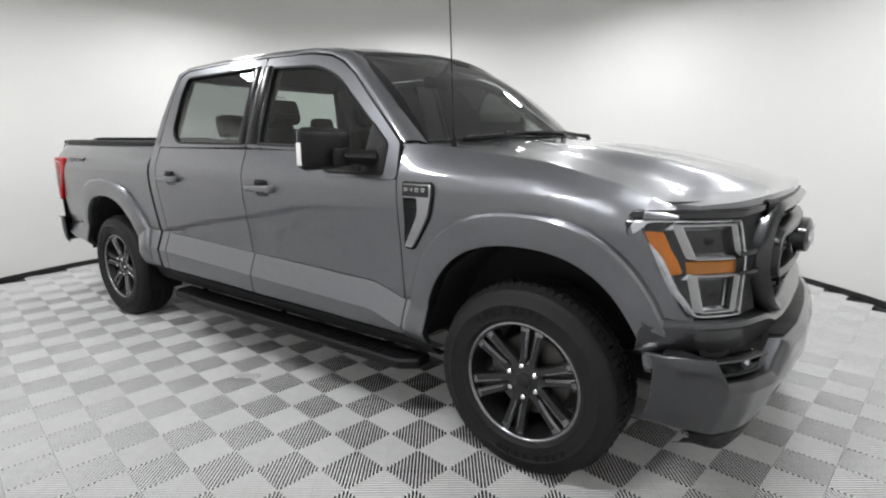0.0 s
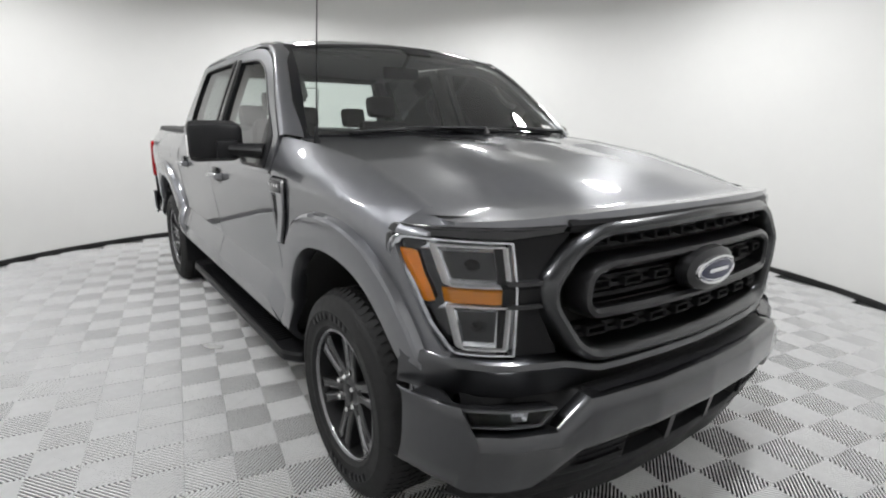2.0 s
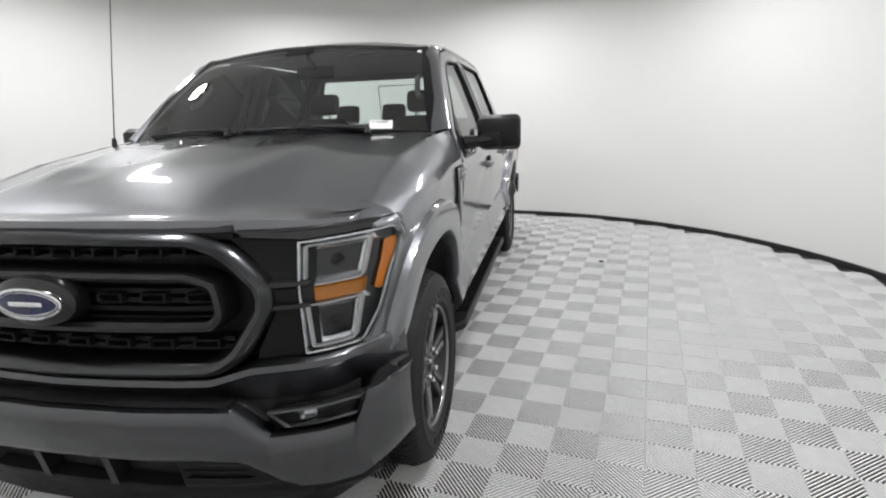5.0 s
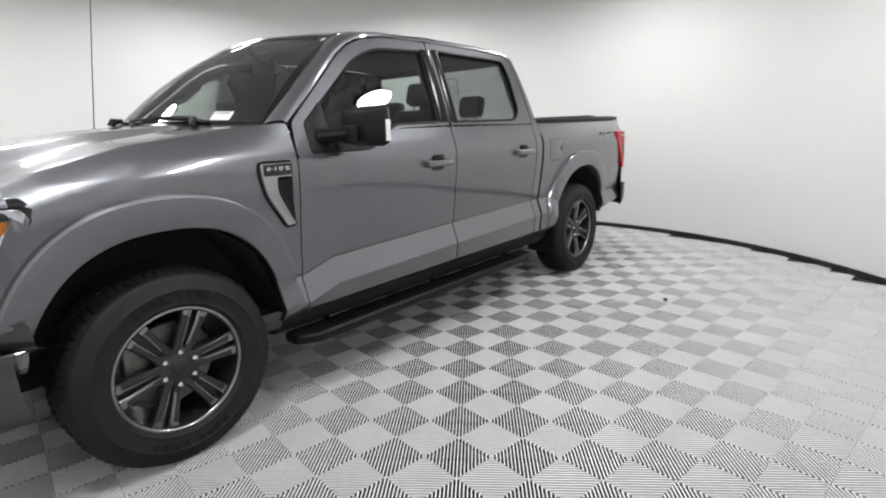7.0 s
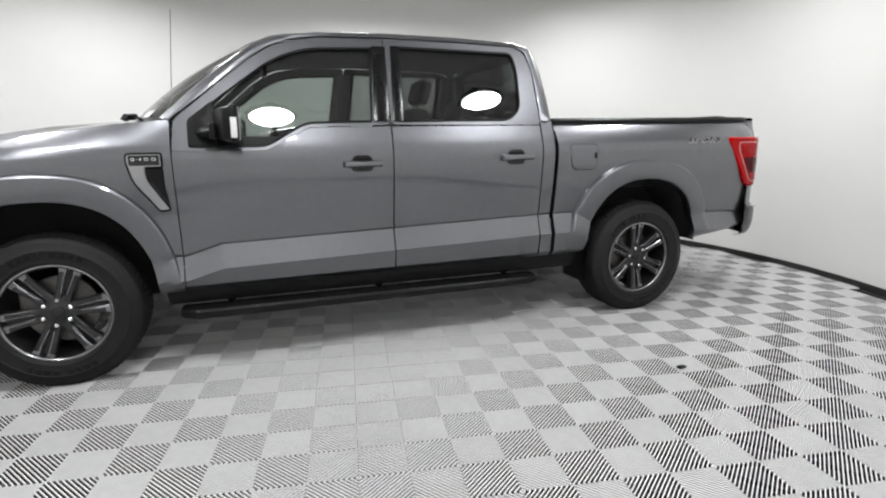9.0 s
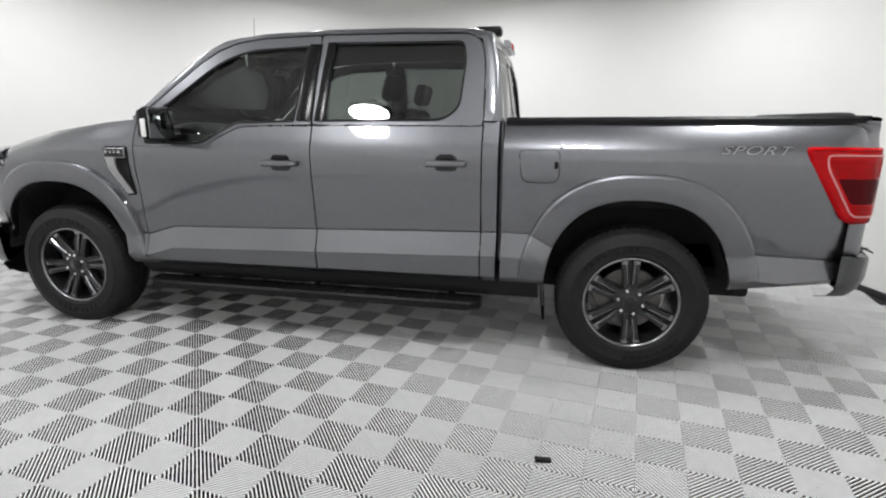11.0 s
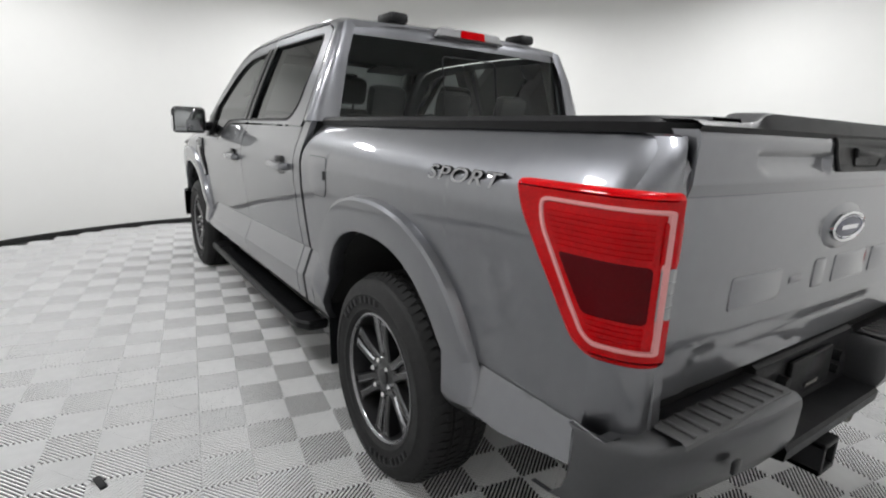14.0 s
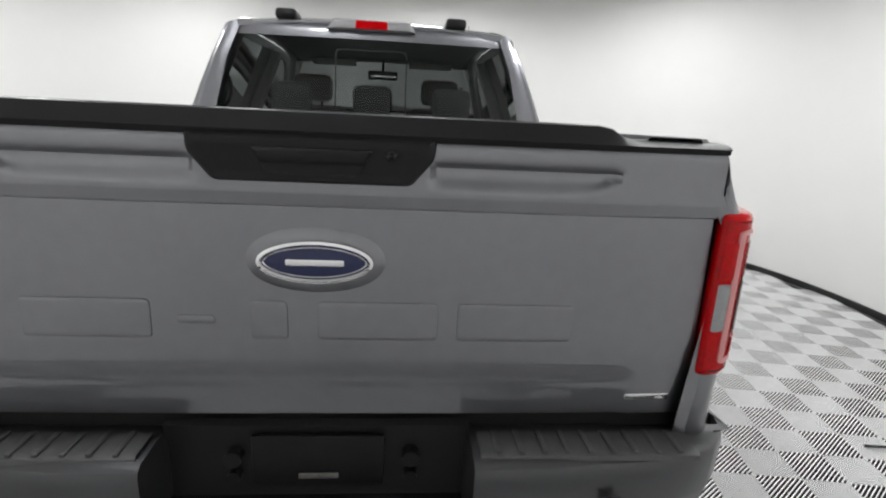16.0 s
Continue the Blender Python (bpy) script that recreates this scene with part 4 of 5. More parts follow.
for y in np.linspace(-0.93, 0.93, 61):
    a = abs(y)
    z = min(bump_low(a), 0.385)
    zl = 0.24 + 0.09 * smooth01((a - 0.7) / 0.23)
    rows.append([on_bump((y, z + 0.01), -0.09), on_bump((y, z - 0.006), -0.05), on_bump((y, z - 0.03), -0.045), on_bump((y, (z + zl) / 2), -0.06), on_bump((y, zl), -0.075), on_bump((y, zl - 0.005), -0.1)])
grid(bm, rows)
part("air_dam", bm, BLACK, bumper, "black plastic air dam below the bumper")

# fender vents
VENT = rounded([(1.268, 1.222), (1.425, 1.222), (1.428, 1.185), (1.405, 1.08), (1.30, 0.925), (1.252, 0.93), (1.345, 1.09), (1.345, 1.155), (1.268, 1.155)],
               [0.008, 0.02, 0.02, 0.03, 0.01, 0.01, 0.03, 0.01, 0.01], 4, 0.02)
for s in (0, 1):
    def put(name, bm, m, par, label=""):
        return part(name, mirrored(bm) if s else bm, m, par, label)
    bm = bmesh.new()
    loops(bm, inset(VENT, -0.008), [(0, -0.004), (0, 0.008), (0.005, 0.01), (0.009, 0.004)], on_side)
    vent = put("fender_vent", bm, GLOSS, truck, "angled vent trim, dark with a silver blade")
    bm = bmesh.new()
    loops(bm, inset(VENT, 0.002), [(0, 0.003), (0, 0.016), (0.004, 0.019), (0.01, 0.018)], on_side)
    put("blade", bm, SILVER, vent, "satin silver blade")
    bm = bmesh.new()
    loops(bm, rounded([(1.262, 1.15), (1.335, 1.15), (1.335, 1.095), (1.25, 0.95), (1.262, 1.04)], 0.01), [(0, -0.004), (0, 0.008), (0.006, 0.004)], on_side)
    put("vent_mesh", bm, BLACK, vent, "black vent insert")
    bm = bmesh.new()
    loops(bm, rounded([(1.275, 1.216), (1.415, 1.216), (1.415, 1.165), (1.275, 1.165)], 0.005), [(0, 0.015), (0, 0.022), (0.003, 0.023)], on_side)
    plate = put("badge_plate", bm, SATIN, vent, "dark badge plate with bright plain bars")
    for k, (w, h) in enumerate(((0.016, 0.015), (0.008, 0.004), (0.006, 0.015), (0.019, 0.015), (0.019, 0.015))):
        bm = bmesh.new()
        x = (1.29, 1.31, 1.325, 1.352, 1.386)[k] + 0.006
        if not s:
            x = 2.69 - x
        loops(bm, rounded([(x - w / 2, 1.196 - h / 2), (x + w / 2, 1.196 - h / 2), (x + w / 2, 1.196 + h / 2), (x - w / 2, 1.196 + h / 2)], 0.003, 2), [(0, 0.022), (0, 0.027), (0.0035, 0.027), (0.0045, 0.0225)], on_side, cap=(k in (1, 2)))
        put("badge_bar", bm, CHROME, plate)

# mirrors
for s in (0, 1):
    def put(name, bm, m, par, label=""):
        return part(name, mirrored(bm) if s else bm, m, par, label)
    bm = bmesh.new()
    vs = box(bm, (0.93, 1.165, 1.372), (0.125, 0.235, 0.192), 0.03)
    for v in vs:
        if v.co.x > 0.93:
            v.co.z = 1.372 + (v.co.z - 1.372) * 0.86
            v.co.x -= 0.05 * max(0, (v.co.y - 1.1)) / 0.18
    mir = put("door_mirror", bm, BLACK, truck, "large square black door mirror")
    bm = bmesh.new()
    box(bm, (0.868, 1.165, 1.372), (0.008, 0.205, 0.165), 0.003)
    put("mirror_glass", bm, MIRROR, mir, "mirror glass")
    bm = bmesh.new()
    tube(bm, [(1.05, 0.975, 1.325), (1.02, 1.03, 1.33), (0.99, 1.12, 1.335)], [0.05, 0.045, 0.035], 10, flat=0.8)
    box(bm, (1.0, 1.13, 1.335), (0.03, 0.10, 0.085), 0.012)
    put("arm", bm, BLACK, mir, "black mirror arm")
    bm = bmesh.new()
    box(bm, (0.893, 1.281, 1.35), (0.03, 0.008, 0.10), 0.003)
    put("side_signal", bm, CLEAR, mir, "clear signal lens on the mirror's edge")

# fuel door and side lettering
bm = bmesh.new()
FD = rounded([(-1.195, 1.245), (-1.41, 1.245), (-1.41, 1.075), (-1.215, 1.075)], [0.03, 0.03, 0.05, 0.05])
loops(bm, FD, [(-0.0035, 0.0015), (0.0, 0.0022)], on_side, cap=False)
fd = part("fuel_door_gap", bm, BLACK, truck, "dark joint round the fuel door")
bm = bmesh.new()
loops(bm, FD, [(0.0, 0.0005), (0.001, 0.003), (0.006, 0.004)], on_side)
part("fuel_door", bm, PAINT, truck)
bm = bmesh.new()
loops(bm, rounded([(-1.385, 1.19), (-1.405, 1.19), (-1.405, 1.15), (-1.385, 1.15)], 0.008), [(0, 0.004), (0, 0.005), (0.003, 0.003)], on_side)
part("fuel_door_catch", bm, BLACK, truck, "small black finger catch")
for s in (1, -1):
    bm = text_bm("SPORT", 0.062, lambda q, h: (-2.362 - q[0] * s, s * (side_y(-2.362 - q[0] * s, 1.262) + h), 1.262 + q[1]), 0.004, 0.35, 1.62)
    part("side_lettering", bm, SILVER, truck, "raised silver letters reading SPORT", smooth=False)
    bm = text_bm("SPORT", 0.062, lambda q, h: (-2.362 - q[0] * s, s * (side_y(-2.362 - q[0] * s, 1.262) + h - 0.002), 1.262 + q[1]), 0.004, 0.35, 1.62, 0.0016)
    part("lettering_edge", bm, BLACK, truck, "dark edge of the letters", smooth=False)

# ---- rear end ----
def on_tail(q, h):
    y, z = q
    x = float(np.interp(z, [0.78, 0.86, 0.97, 1.27, 1.275, 1.3, 1.31, 1.40, 1.42], [-2.947, -2.953, -2.959, -2.963, -2.975, -2.982, -2.982, -2.985, -2.97]))
    return (x - h + 0.012 * (abs(y) / 0.85) ** 4, y, z)


rows = []
zs = sorted(set(np.linspace(0.79, 1.412, 72).tolist() + [1.27, 1.275, 1.3, 1.31, 0.97, 0.86]))
for z in zs:
    row = []
    half = 0.864 - 0.014 * (z - 0.79) / 0.62
    for y in np.linspace(-half, half, 121):
        a = abs(y)
        h = 0.0
        # upper scoops beside the handle, lower recess
        if 1.30 < z < 1.385 and 0.24 < a < 0.62:
            h -= 0.02 * smooth01((1.372 - z) / 0.012) * min(1, max(0, (z - 1.312) / 0.035)) * smooth01((0.66 - 1.6 * (1.37 - z) - a) / 0.03)
        if z < 0.925 and a < 0.74:
            h -= 0.006 * smooth01((0.925 - z) / 0.05) * smooth01((0.74 - a) / 0.06)
        row.append(on_tail((y, z), h))
    rows.append(row)
tailgate = part("tailgate", shell(rows, (1, 0, 0), 0.06), PAINT, truck)
bm = bmesh.new()
rows = []
for y in np.linspace(-0.853, 0.853, 61):
    a = abs(y)
    r = 1.432 + 0.026 * smooth01((0.64 - a) / 0.06)
    p = on_tail((y, 1.412), 0)
    rows.append([(p[0] - 0.004, y, 1.408), (p[0] - 0.010, y, 1.42), (p[0] + 0.004, y, r - 0.003), (p[0] + 0.02, y, r), (p[0] + 0.09, y, r), (p[0] + 0.1, y, 1.40)])
grid(bm, rows)
part("tailgate_cap", bm, BLACK, tailgate, "black plastic spoiler cap on the tailgate")
bm = bmesh.new()
TRIMP = rounded([(-0.24, 1.418), (0.24, 1.418), (0.235, 1.375), (0.19, 1.322), (-0.19, 1.322), (-0.235, 1.375)], 0.012)
loops(bm, TRIMP, [(0, -0.01), (0, 0.006), (0.005, 0.009), (0.02, 0.004)], on_tail)
part("handle_panel", bm, BLACK, tailgate, "black panel round the tailgate handle")
bm = bmesh.new()
loops(bm, rounded([(-0.115, 1.385), (0.115, 1.385), (0.085, 1.335), (-0.085, 1.335)], 0.01), [(0, 0.0), (0, 0.008), (0.006, 0.004), (0.01, -0.01)], on_tail)
part("handle_recess", bm, WELL, tailgate, "dark handle recess")
bm = bmesh.new()
loops(bm, rounded([(-0.115, 1.388), (0.115, 1.388), (0.10, 1.36), (-0.10, 1.36)], 0.006), [(0, 0.0), (0, 0.012), (0.005, 0.015)], on_tail)
part("tailgate_handle", bm, BLACK, tailgate, "black pull handle")
bm = bmesh.new()
loops(bm, [(-0.152 + 0.012 * math.cos(t), 1.382 + 0.012 * math.sin(t)) for t in (2 * math.pi * k / 20 for k in range(20))], [(0, 0), (0, 0.012), (0.004, 0.014), (0.009, 0.01)], on_tail)
part("key_lock", bm, GLOSS, tailgate, "round black key lock")
oval(tailgate, lambda q, h: on_tail(q, h - 0.012), 0, 1.158, 0.118, 0.045, PAINT)
# stamped plain blocks in place of the lettering
for y0, y1, za, zb in ((0.60, 0.34, 1.068, 0.978), (0.29, 0.21, 1.034, 1.012), (0.14, 0.06, 1.068, 0.978), (0.0, -0.26, 1.068, 0.978), (-0.30, -0.56, 1.068, 0.978)):
    bm = bmesh.new()
    loops(bm, rounded([(y0, zb), (y1, zb), (y1, za), (y0, za)], 0.014, 3, 0.03), [(0, -0.003), (0.002, 0.0025), (0.007, 0.004)], on_tail)
    part("stamped_block", bm, PAINT, tailgate)
bm = bmesh.new()
loops(bm, rounded([(-0.71, 0.845), (-0.82, 0.845), (-0.82, 0.83), (-0.71, 0.83)], 0.003), [(0, 0.0), (0, 0.003), (0.002, 0.004)], on_tail)
part("badge_bar", bm, CHROME, tailgate, "small bright badge bar")


# tail lamps wrap the rear corners
def on_corner(q, h):
    """q: the way along the body from the rear inner edge (0) round the corner to the side, and the height."""
    s, z = q
    n = [(-2.955, 0.866), (-2.962, 0.888), (-2.957, 0.91), (-2.94, 0.932), (-2.915, 0.948), (-2.87, 0.966), (-2.80, 0.976), (-2.70, 0.984), (-2.58, 0.988)]
    d = [0.0]
    for a, b in zip(n, n[1:]):
        d.append(d[-1] + math.hypot(b[0] - a[0], b[1] - a[1]))
    x, y = float(np.interp(s, d, [p[0] for p in n])), float(np.interp(s, d, [p[1] for p in n]))
    e = 0.01
    x2, y2 = float(np.interp(s + e, d, [p[0] for p in n])), float(np.interp(s + e, d, [p[1] for p in n]))
    t = Vector((x2 - x, y2 - y))
    t = t.normalized() if t.length > 0 else Vector((1, 0))
    yy = y - 0.28 * max(0, z - 1.285) * min(1, (y - 0.866) / 0.06) + t.x * h
    return (x - t.y * h, yy, z)


CURVED.append(on_corner)


def on_lamp(q, h):
    return on_corner((q[0], 0.905 + (q[1] - 0.885) * 0.974), h)


CURVED.append(on_lamp)
TL = rounded([(0.0, 1.275), (0.0, 0.885), (0.17, 0.885), (0.215, 0.91), (0.405, 1.20), (0.425, 1.275)], [0.015, 0.015, 0.03, 0.04, 0.05, 0.03], 5, 0.012)
PIPE = rounded([(0.035, 1.24), (0.035, 0.92), (0.16, 0.92), (0.19, 0.94), (0.325, 1.17), (0.335, 1.24)], [0.01, 0.01, 0.03, 0.03, 0.03, 0.03], 5, 0.012)
for s in (0, 1):
    def put(name, bm, m, par, label=""):
        return part(name, mirrored(bm) if s else bm, m, par, label)
    bm = bmesh.new()
    loops(bm, TL, [(0, -0.03), (0, 0.006), (0.005, 0.013), (0.014, 0.017)], on_lamp)
    tl = put("tail_lamp", bm, RED, truck, "large red wraparound tail lamp with pale light pipe")
    bm = bmesh.new()
    loops(bm, PIPE, [(0, 0.0150), (0.0, 0.0200), (0.003, 0.0210), (0.008, 0.0210), (0.011, 0.0150)], on_lamp, cap=False)
    put("light_pipe", bm, PINK, tl, "pale pink light pipe")
    bm = bmesh.new()
    loops(bm, rounded([(0.062, 1.118), (0.062, 0.99), (0.19, 0.99), (0.268, 1.118)], 0.012, 4, 0.02), [(0, 0.0150), (0.0, 0.0185), (0.004, 0.0195)], on_lamp)
    put("brake_lens", bm, REDDARK, tl, "dark red lens")
    bm = bmesh.new()
    loops(bm, rounded([(0.014, 1.115), (0.014, 1.0), (0.046, 1.0), (0.046, 1.115)], 0.004, 3, 0.02), [(0, 0.0150), (0.0, 0.0180), (0.004, 0.0188)], on_lamp)
    put("reverse_lens", bm, LAMPGREY, tl, "clear reversing lens")
    bm = bmesh.new()
    loops(bm, rounded([(0.012, 1.215), (0.012, 1.125), (0.05, 1.125), (0.05, 1.215)], 0.004, 3, 0.02), [(0, 0.0150), (0.0, 0.0190), (0.004, 0.0200)], on_lamp)
    put("signal_lens", bm, RED, tl, "small red signal lens")
    for k in range(7):
        bm = bmesh.new()
        z0, q1 = 1.13 + 0.0125 * k, 0.272 + 0.0065 * k
        grid(bm, [[on_lamp((q, z0 + a), h) for q in np.linspace(0.066, q1, 10)] for a, h in ((-0.0055, 0.0150), (-0.004, 0.0192), (0.004, 0.0206), (0.0055, 0.0150))])
        put("lens_rib", bm, RED, tl)
    for k in range(4):
        bm = bmesh.new()
        z0 = 0.938 + 0.0125 * k
        grid(bm, [[on_lamp((q, z0 + a), h) for q in np.linspace(0.066, 0.162 + 0.0075 * k, 8)] for a, h in ((-0.0055, 0.0150), (-0.004, 0.0192), (0.004, 0.0206), (0.0055, 0.0150))])
        put("lens_rib", bm, RED, tl)
    for z in (1.03, 1.058, 1.086):
        bm = bmesh.new()
        grid(bm, [[on_lamp((q, z + a), h) for q in np.linspace(0.016, 0.044, 4)] for a, h in ((-0.0025, 0.0180), (-0.001, 0.0205), (0.001, 0.0205), (0.0025, 0.0180))])
        put("lens_rib", bm, LAMPGREY, tl)

# rear corner posts between tailgate and lamps
bm = bmesh.new()


def on_post(q, h):
    """The post leans in above the lamp, as the bed side does."""
    x, y, z = on_corner(q, h)
    lean = float(np.interp(z, [1.22, 1.26, 1.30, 1.34, 1.38, 1.41], [0, 0.010, 0.028, 0.056, 0.098, 0.125]))
    return (x, y - lean * min(1, max(0, (y - 0.866) / 0.1)), z)


grid(bm, [[on_post((q, z), h) for q in np.linspace(0.0, 0.17, 12)] for z, h in ((0.70, -0.01), (0.74, 0.0), (0.9, 0.003), (1.1, 0.003), (1.25, 0.003), (1.28, 0.002), (1.31, 0.001), (1.34, 0.0), (1.37, -0.003), (1.395, -0.008), (1.40, -0.03))])
pair("corner_post", bm, PAINT, truck)
bm = bmesh.new()
box(bm, (-2.88, 0, 0.70), (0.04, 1.76, 0.24), 0.01)
part("rear_sill", bm, WELL, truck, "black sill behind the bumper")

# rear bumper with ribbed steps and a recessed middle
def rb_x(y):
    return float(np.interp(abs(y), [0, 0.5, 0.8, 0.92, 0.98, 1.0], [-3.075, -3.07, -3.04, -3.0, -2.94, -2.86]))


def rb_section(y, dep=0.0):
    x = rb_x(y)
    xi = -2.945
    return [(xi + 0.03, y, 0.742 - dep), (xi, y, 0.745 - dep), (x + 0.02, y, 0.742 - dep), (x + 0.004, y, 0.73 - dep), (x, y, 0.712 - dep), (x + 0.004, y, 0.62 - dep * 0.3), (x + 0.025, y, 0.565), (x + 0.06, y, 0.53), (x + 0.12, y, 0.525)]


bm = bmesh.new()
ys = [0.335, 0.345, 0.4, 0.5, 0.6, 0.7, 0.8, 0.86, 0.92, 0.95, 0.98, 0.995, 1.0]
grid(bm, [[(x * 1 + (0.05 if k == 0 and i > 1 else 0), y, z - (0.02 if k == 0 else 0)) for i, (x, y, z) in enumerate(rb_section(y))] for k, y in enumerate(ys)])
bm.faces.new([bm.verts.new((x + (0.05 if i > 1 else 0), 0.335, z - 0.02)) for i, (x, y, z) in enumerate(rb_section(0.335))])
grid(bm, [rb_section(1.0), [(max(p[0], -2.84), 0.985, p[2]) for p in rb_section(1.0)]])
rb = pair("rear_bumper", bm, DARKGREY, truck, "dark painted rear bumper with ribbed black steps")
for s, ob in enumerate(rb):
    def put(name, bm, m, par, label=""):
        return part(name, mirrored(bm) if s else bm, m, par, label)
    bm = bmesh.new()
    rows = [[(x, y, 0.746 + dz) for y in np.linspace(0.36, 0.86, 12)] for x, dz in ((-2.955, -0.01), (-2.958, 0.006), (-3.035, 0.006), (-3.045, 0.0), (-3.048, -0.01))]
    grid(bm, rows)
    step = put("step_pad", bm, STEPGREY, ob, "grey ribbed step pad")
    for k in range(9):
        bm = bmesh.new()
        vs = box(bm, (-3.0, 0.40 + 0.052 * k, 0.754), (0.085, 0.013, 0.008), 0.003)
        put("rib", bm, STEPGREY, step)
    bm = bmesh.new()
    box(bm, (-3.068, 0.66, 0.64), (0.012, 0.035, 0.035), 0.005)
    put("sensor", bm, SATIN, ob, "round parking sensor")
bm = bmesh.new()
grid(bm, [[(x, y, z) for y in np.linspace(-0.345, 0.345, 9)] for x, z in ((-2.93, 0.77), (-2.945, 0.76), (-2.95, 0.60), (-2.955, 0.585), (-3.05, 0.575), (-3.06, 0.565), (-3.055, 0.53), (-2.98, 0.52))])
mid = part("bumper_middle", bm, BLACK, truck, "black recessed middle of the rear bumper")
bm = bmesh.new()
box(bm, (-2.958, 0, 0.68), (0.014, 0.30, 0.13), 0.006)
part("plate_bracket", bm, BLACK, mid, "empty black plate bracket")
# Steel bar added to draw the bright edge in the recess; no real clip.
bm = bmesh.new()
box(bm, (-2.968, 0.0, 0.645), (0.004, 0.09, 0.014), 0.001)
part("plate_bright_edge", bm, STEEL, mid, "thin steel bar added for the bright edge in the recess")
for y in (-0.21, 0.19):
    bm = bmesh.new()
    tube(bm, [(-2.93, y, 0.69), (-2.975, y, 0.69)], [0.022, 0.02], 12)
    tube(bm, [(-2.93, y, 0.64), (-2.972, y, 0.64)], [0.018, 0.016], 12)
    part("plate_lamp", bm, BLACK, mid, "small round plate lamp")
bm = bmesh.new()
for sx, sz, wy, wz in ((0, 0.045, 0.11, 0.02), (0, -0.045, 0.11, 0.02), (0.045, 0, 0.02, 0.11), (-0.045, 0, 0.02, 0.11)):
    box(bm, (-2.96, sx, 0.43 + sz), (0.2, wy, wz), 0.004)
part("hitch_receiver", bm, BLACK, truck, "black square hitch receiver")
bm = bmesh.new()
prof = [(0.036, 0.0), (0.04, 0.0), (0.04, 0.45), (0.036, 0.45), (0.036, 0.3), (0.0, 0.29)]
lathe(bm, prof, 20)
for v in bm.verts:
    v.co = Vector((-2.98 + (0.45 - v.co.y) * 0.8, -0.42 + v.co.x + (0.45 - v.co.y) * 0.3, 0.40 + v.co.z + 0.02))
part("exhaust_tip", bm, STEEL, truck, "round steel exhaust tip")

# ---- steps, underbody, wheel wells ----
for s in (0, 1):
    bm = bmesh.new()
    out = rounded([(1.27, 0.83), (1.27, 0.93), (1.18, 0.995), (-0.93, 0.995), (-1.0, 0.95), (-1.0, 0.83)], 0.02, 4, 0.2)
    loops(bm, out, [(0.012, 0.298), (0, 0.31), (0, 0.34), (0.01, 0.352), (0.016, 0.352), (0.02, 0.347)], lambda q, h: (q[0], q[1], h), back=True)
    st = part("running_board", mirrored(bm) if s else bm, BLACK, truck, "black ribbed running board")
    for k in range(58):
        bm = bmesh.new()
        box(bm, (1.02 - 0.032 * k, 0.91, 0.351), (0.014, 0.125, 0.009), 0.0)
        if k == 0:
            r0 = part("tread_bar", mirrored(bm) if s else bm, BLACK, st, smooth=False)
        else:
            bm.free()
            o = new("tread_bar", r0.data)
            o.parent = st
            o.location = (-0.032 * k, 0, 0)
    for x in (1.0, 0.1, -0.8):
        bm = bmesh.new()
        tube(bm, [(x, 0.7, 0.42), (x, 0.82, 0.36), (x, 0.9, 0.315)], 0.022, 8, flat=0.6)
        part("bracket", mirrored(bm) if s else bm, BLACK, st, "black step bracket")
# Rocker below the sill; its black also holds the underbody shade above the step.
bm = bmesh.new()
rows = []
for x in np.linspace(1.33, -1.33, 28):
    rows.append([(x, 0.93, sill(x) + 0.02), (x, 0.915, sill(x) - 0.03), (x, 0.885, 0.40), (x, 0.84, 0.36), (x, 0.76, 0.35)])
grid(bm, rows)
pair("rocker_panel", bm, WELL, truck, "black rocker panel below the door sill, also standing for underbody shade")
for nm, c, z in (("floor_pan", (0.1, 0, 0.50), (2.3, 1.66, 0.14)), ("frame_rail", (0.0, 0.5, 0.42), (5.2, 0.1, 0.14)), ("frame_rail", (0.0, -0.5, 0.42), (5.2, 0.1, 0.14)),
                 ("rear_axle", (-1.85, 0, 0.41), (0.12, 1.5, 0.12)), ("front_axle", (1.85, 0, 0.38), (0.12, 1.4, 0.1)), ("spare_wheel_well", (-2.3, 0, 0.62), (0.9, 1.2, 0.2)), ("engine_block", (1.9, 0, 0.7), (1.2, 1.1, 0.5))):
    bm = bmesh.new()
    box(bm, c, z, 0.03)
    part(nm, bm, WELL, truck, "black underbody part")
for ax in (AXF, AXR):
    bm = bmesh.new()
    rows = []
    for k in range(33):
        t = math.pi * (0.05 + 0.9 * k / 32)
        rows.append([(ax + 0.535 * math.cos(t), y, HUB_Z + 0.60 * math.sin(t)) for y in (0.955, 0.8, 0.62, 0.60)])
    grid(bm, rows)
    # inner face of the well
    c = [bm.verts.new((ax + 0.535 * math.cos(t), 0.60, HUB_Z + 0.60 * math.sin(t))) for t in (math.pi * (0.05 + 0.9 * k / 32) for k in range(33))]
    bm.faces.new(c)
    pair("wheel_well", bm, WELL, truck, "black wheel well liner")
bm = bmesh.new()
grid(bm, [[(x, y, z) for y in (0.72, 0.97)] for x, z in ((-1.335, 0.56), (-1.345, 0.42), (-1.36, 0.27), (-1.375, 0.27), (-1.36, 0.42), (-1.35, 0.56))])
pair("mud_flap", bm, BLACK, truck, "black mud flap ahead of the rear wheel")


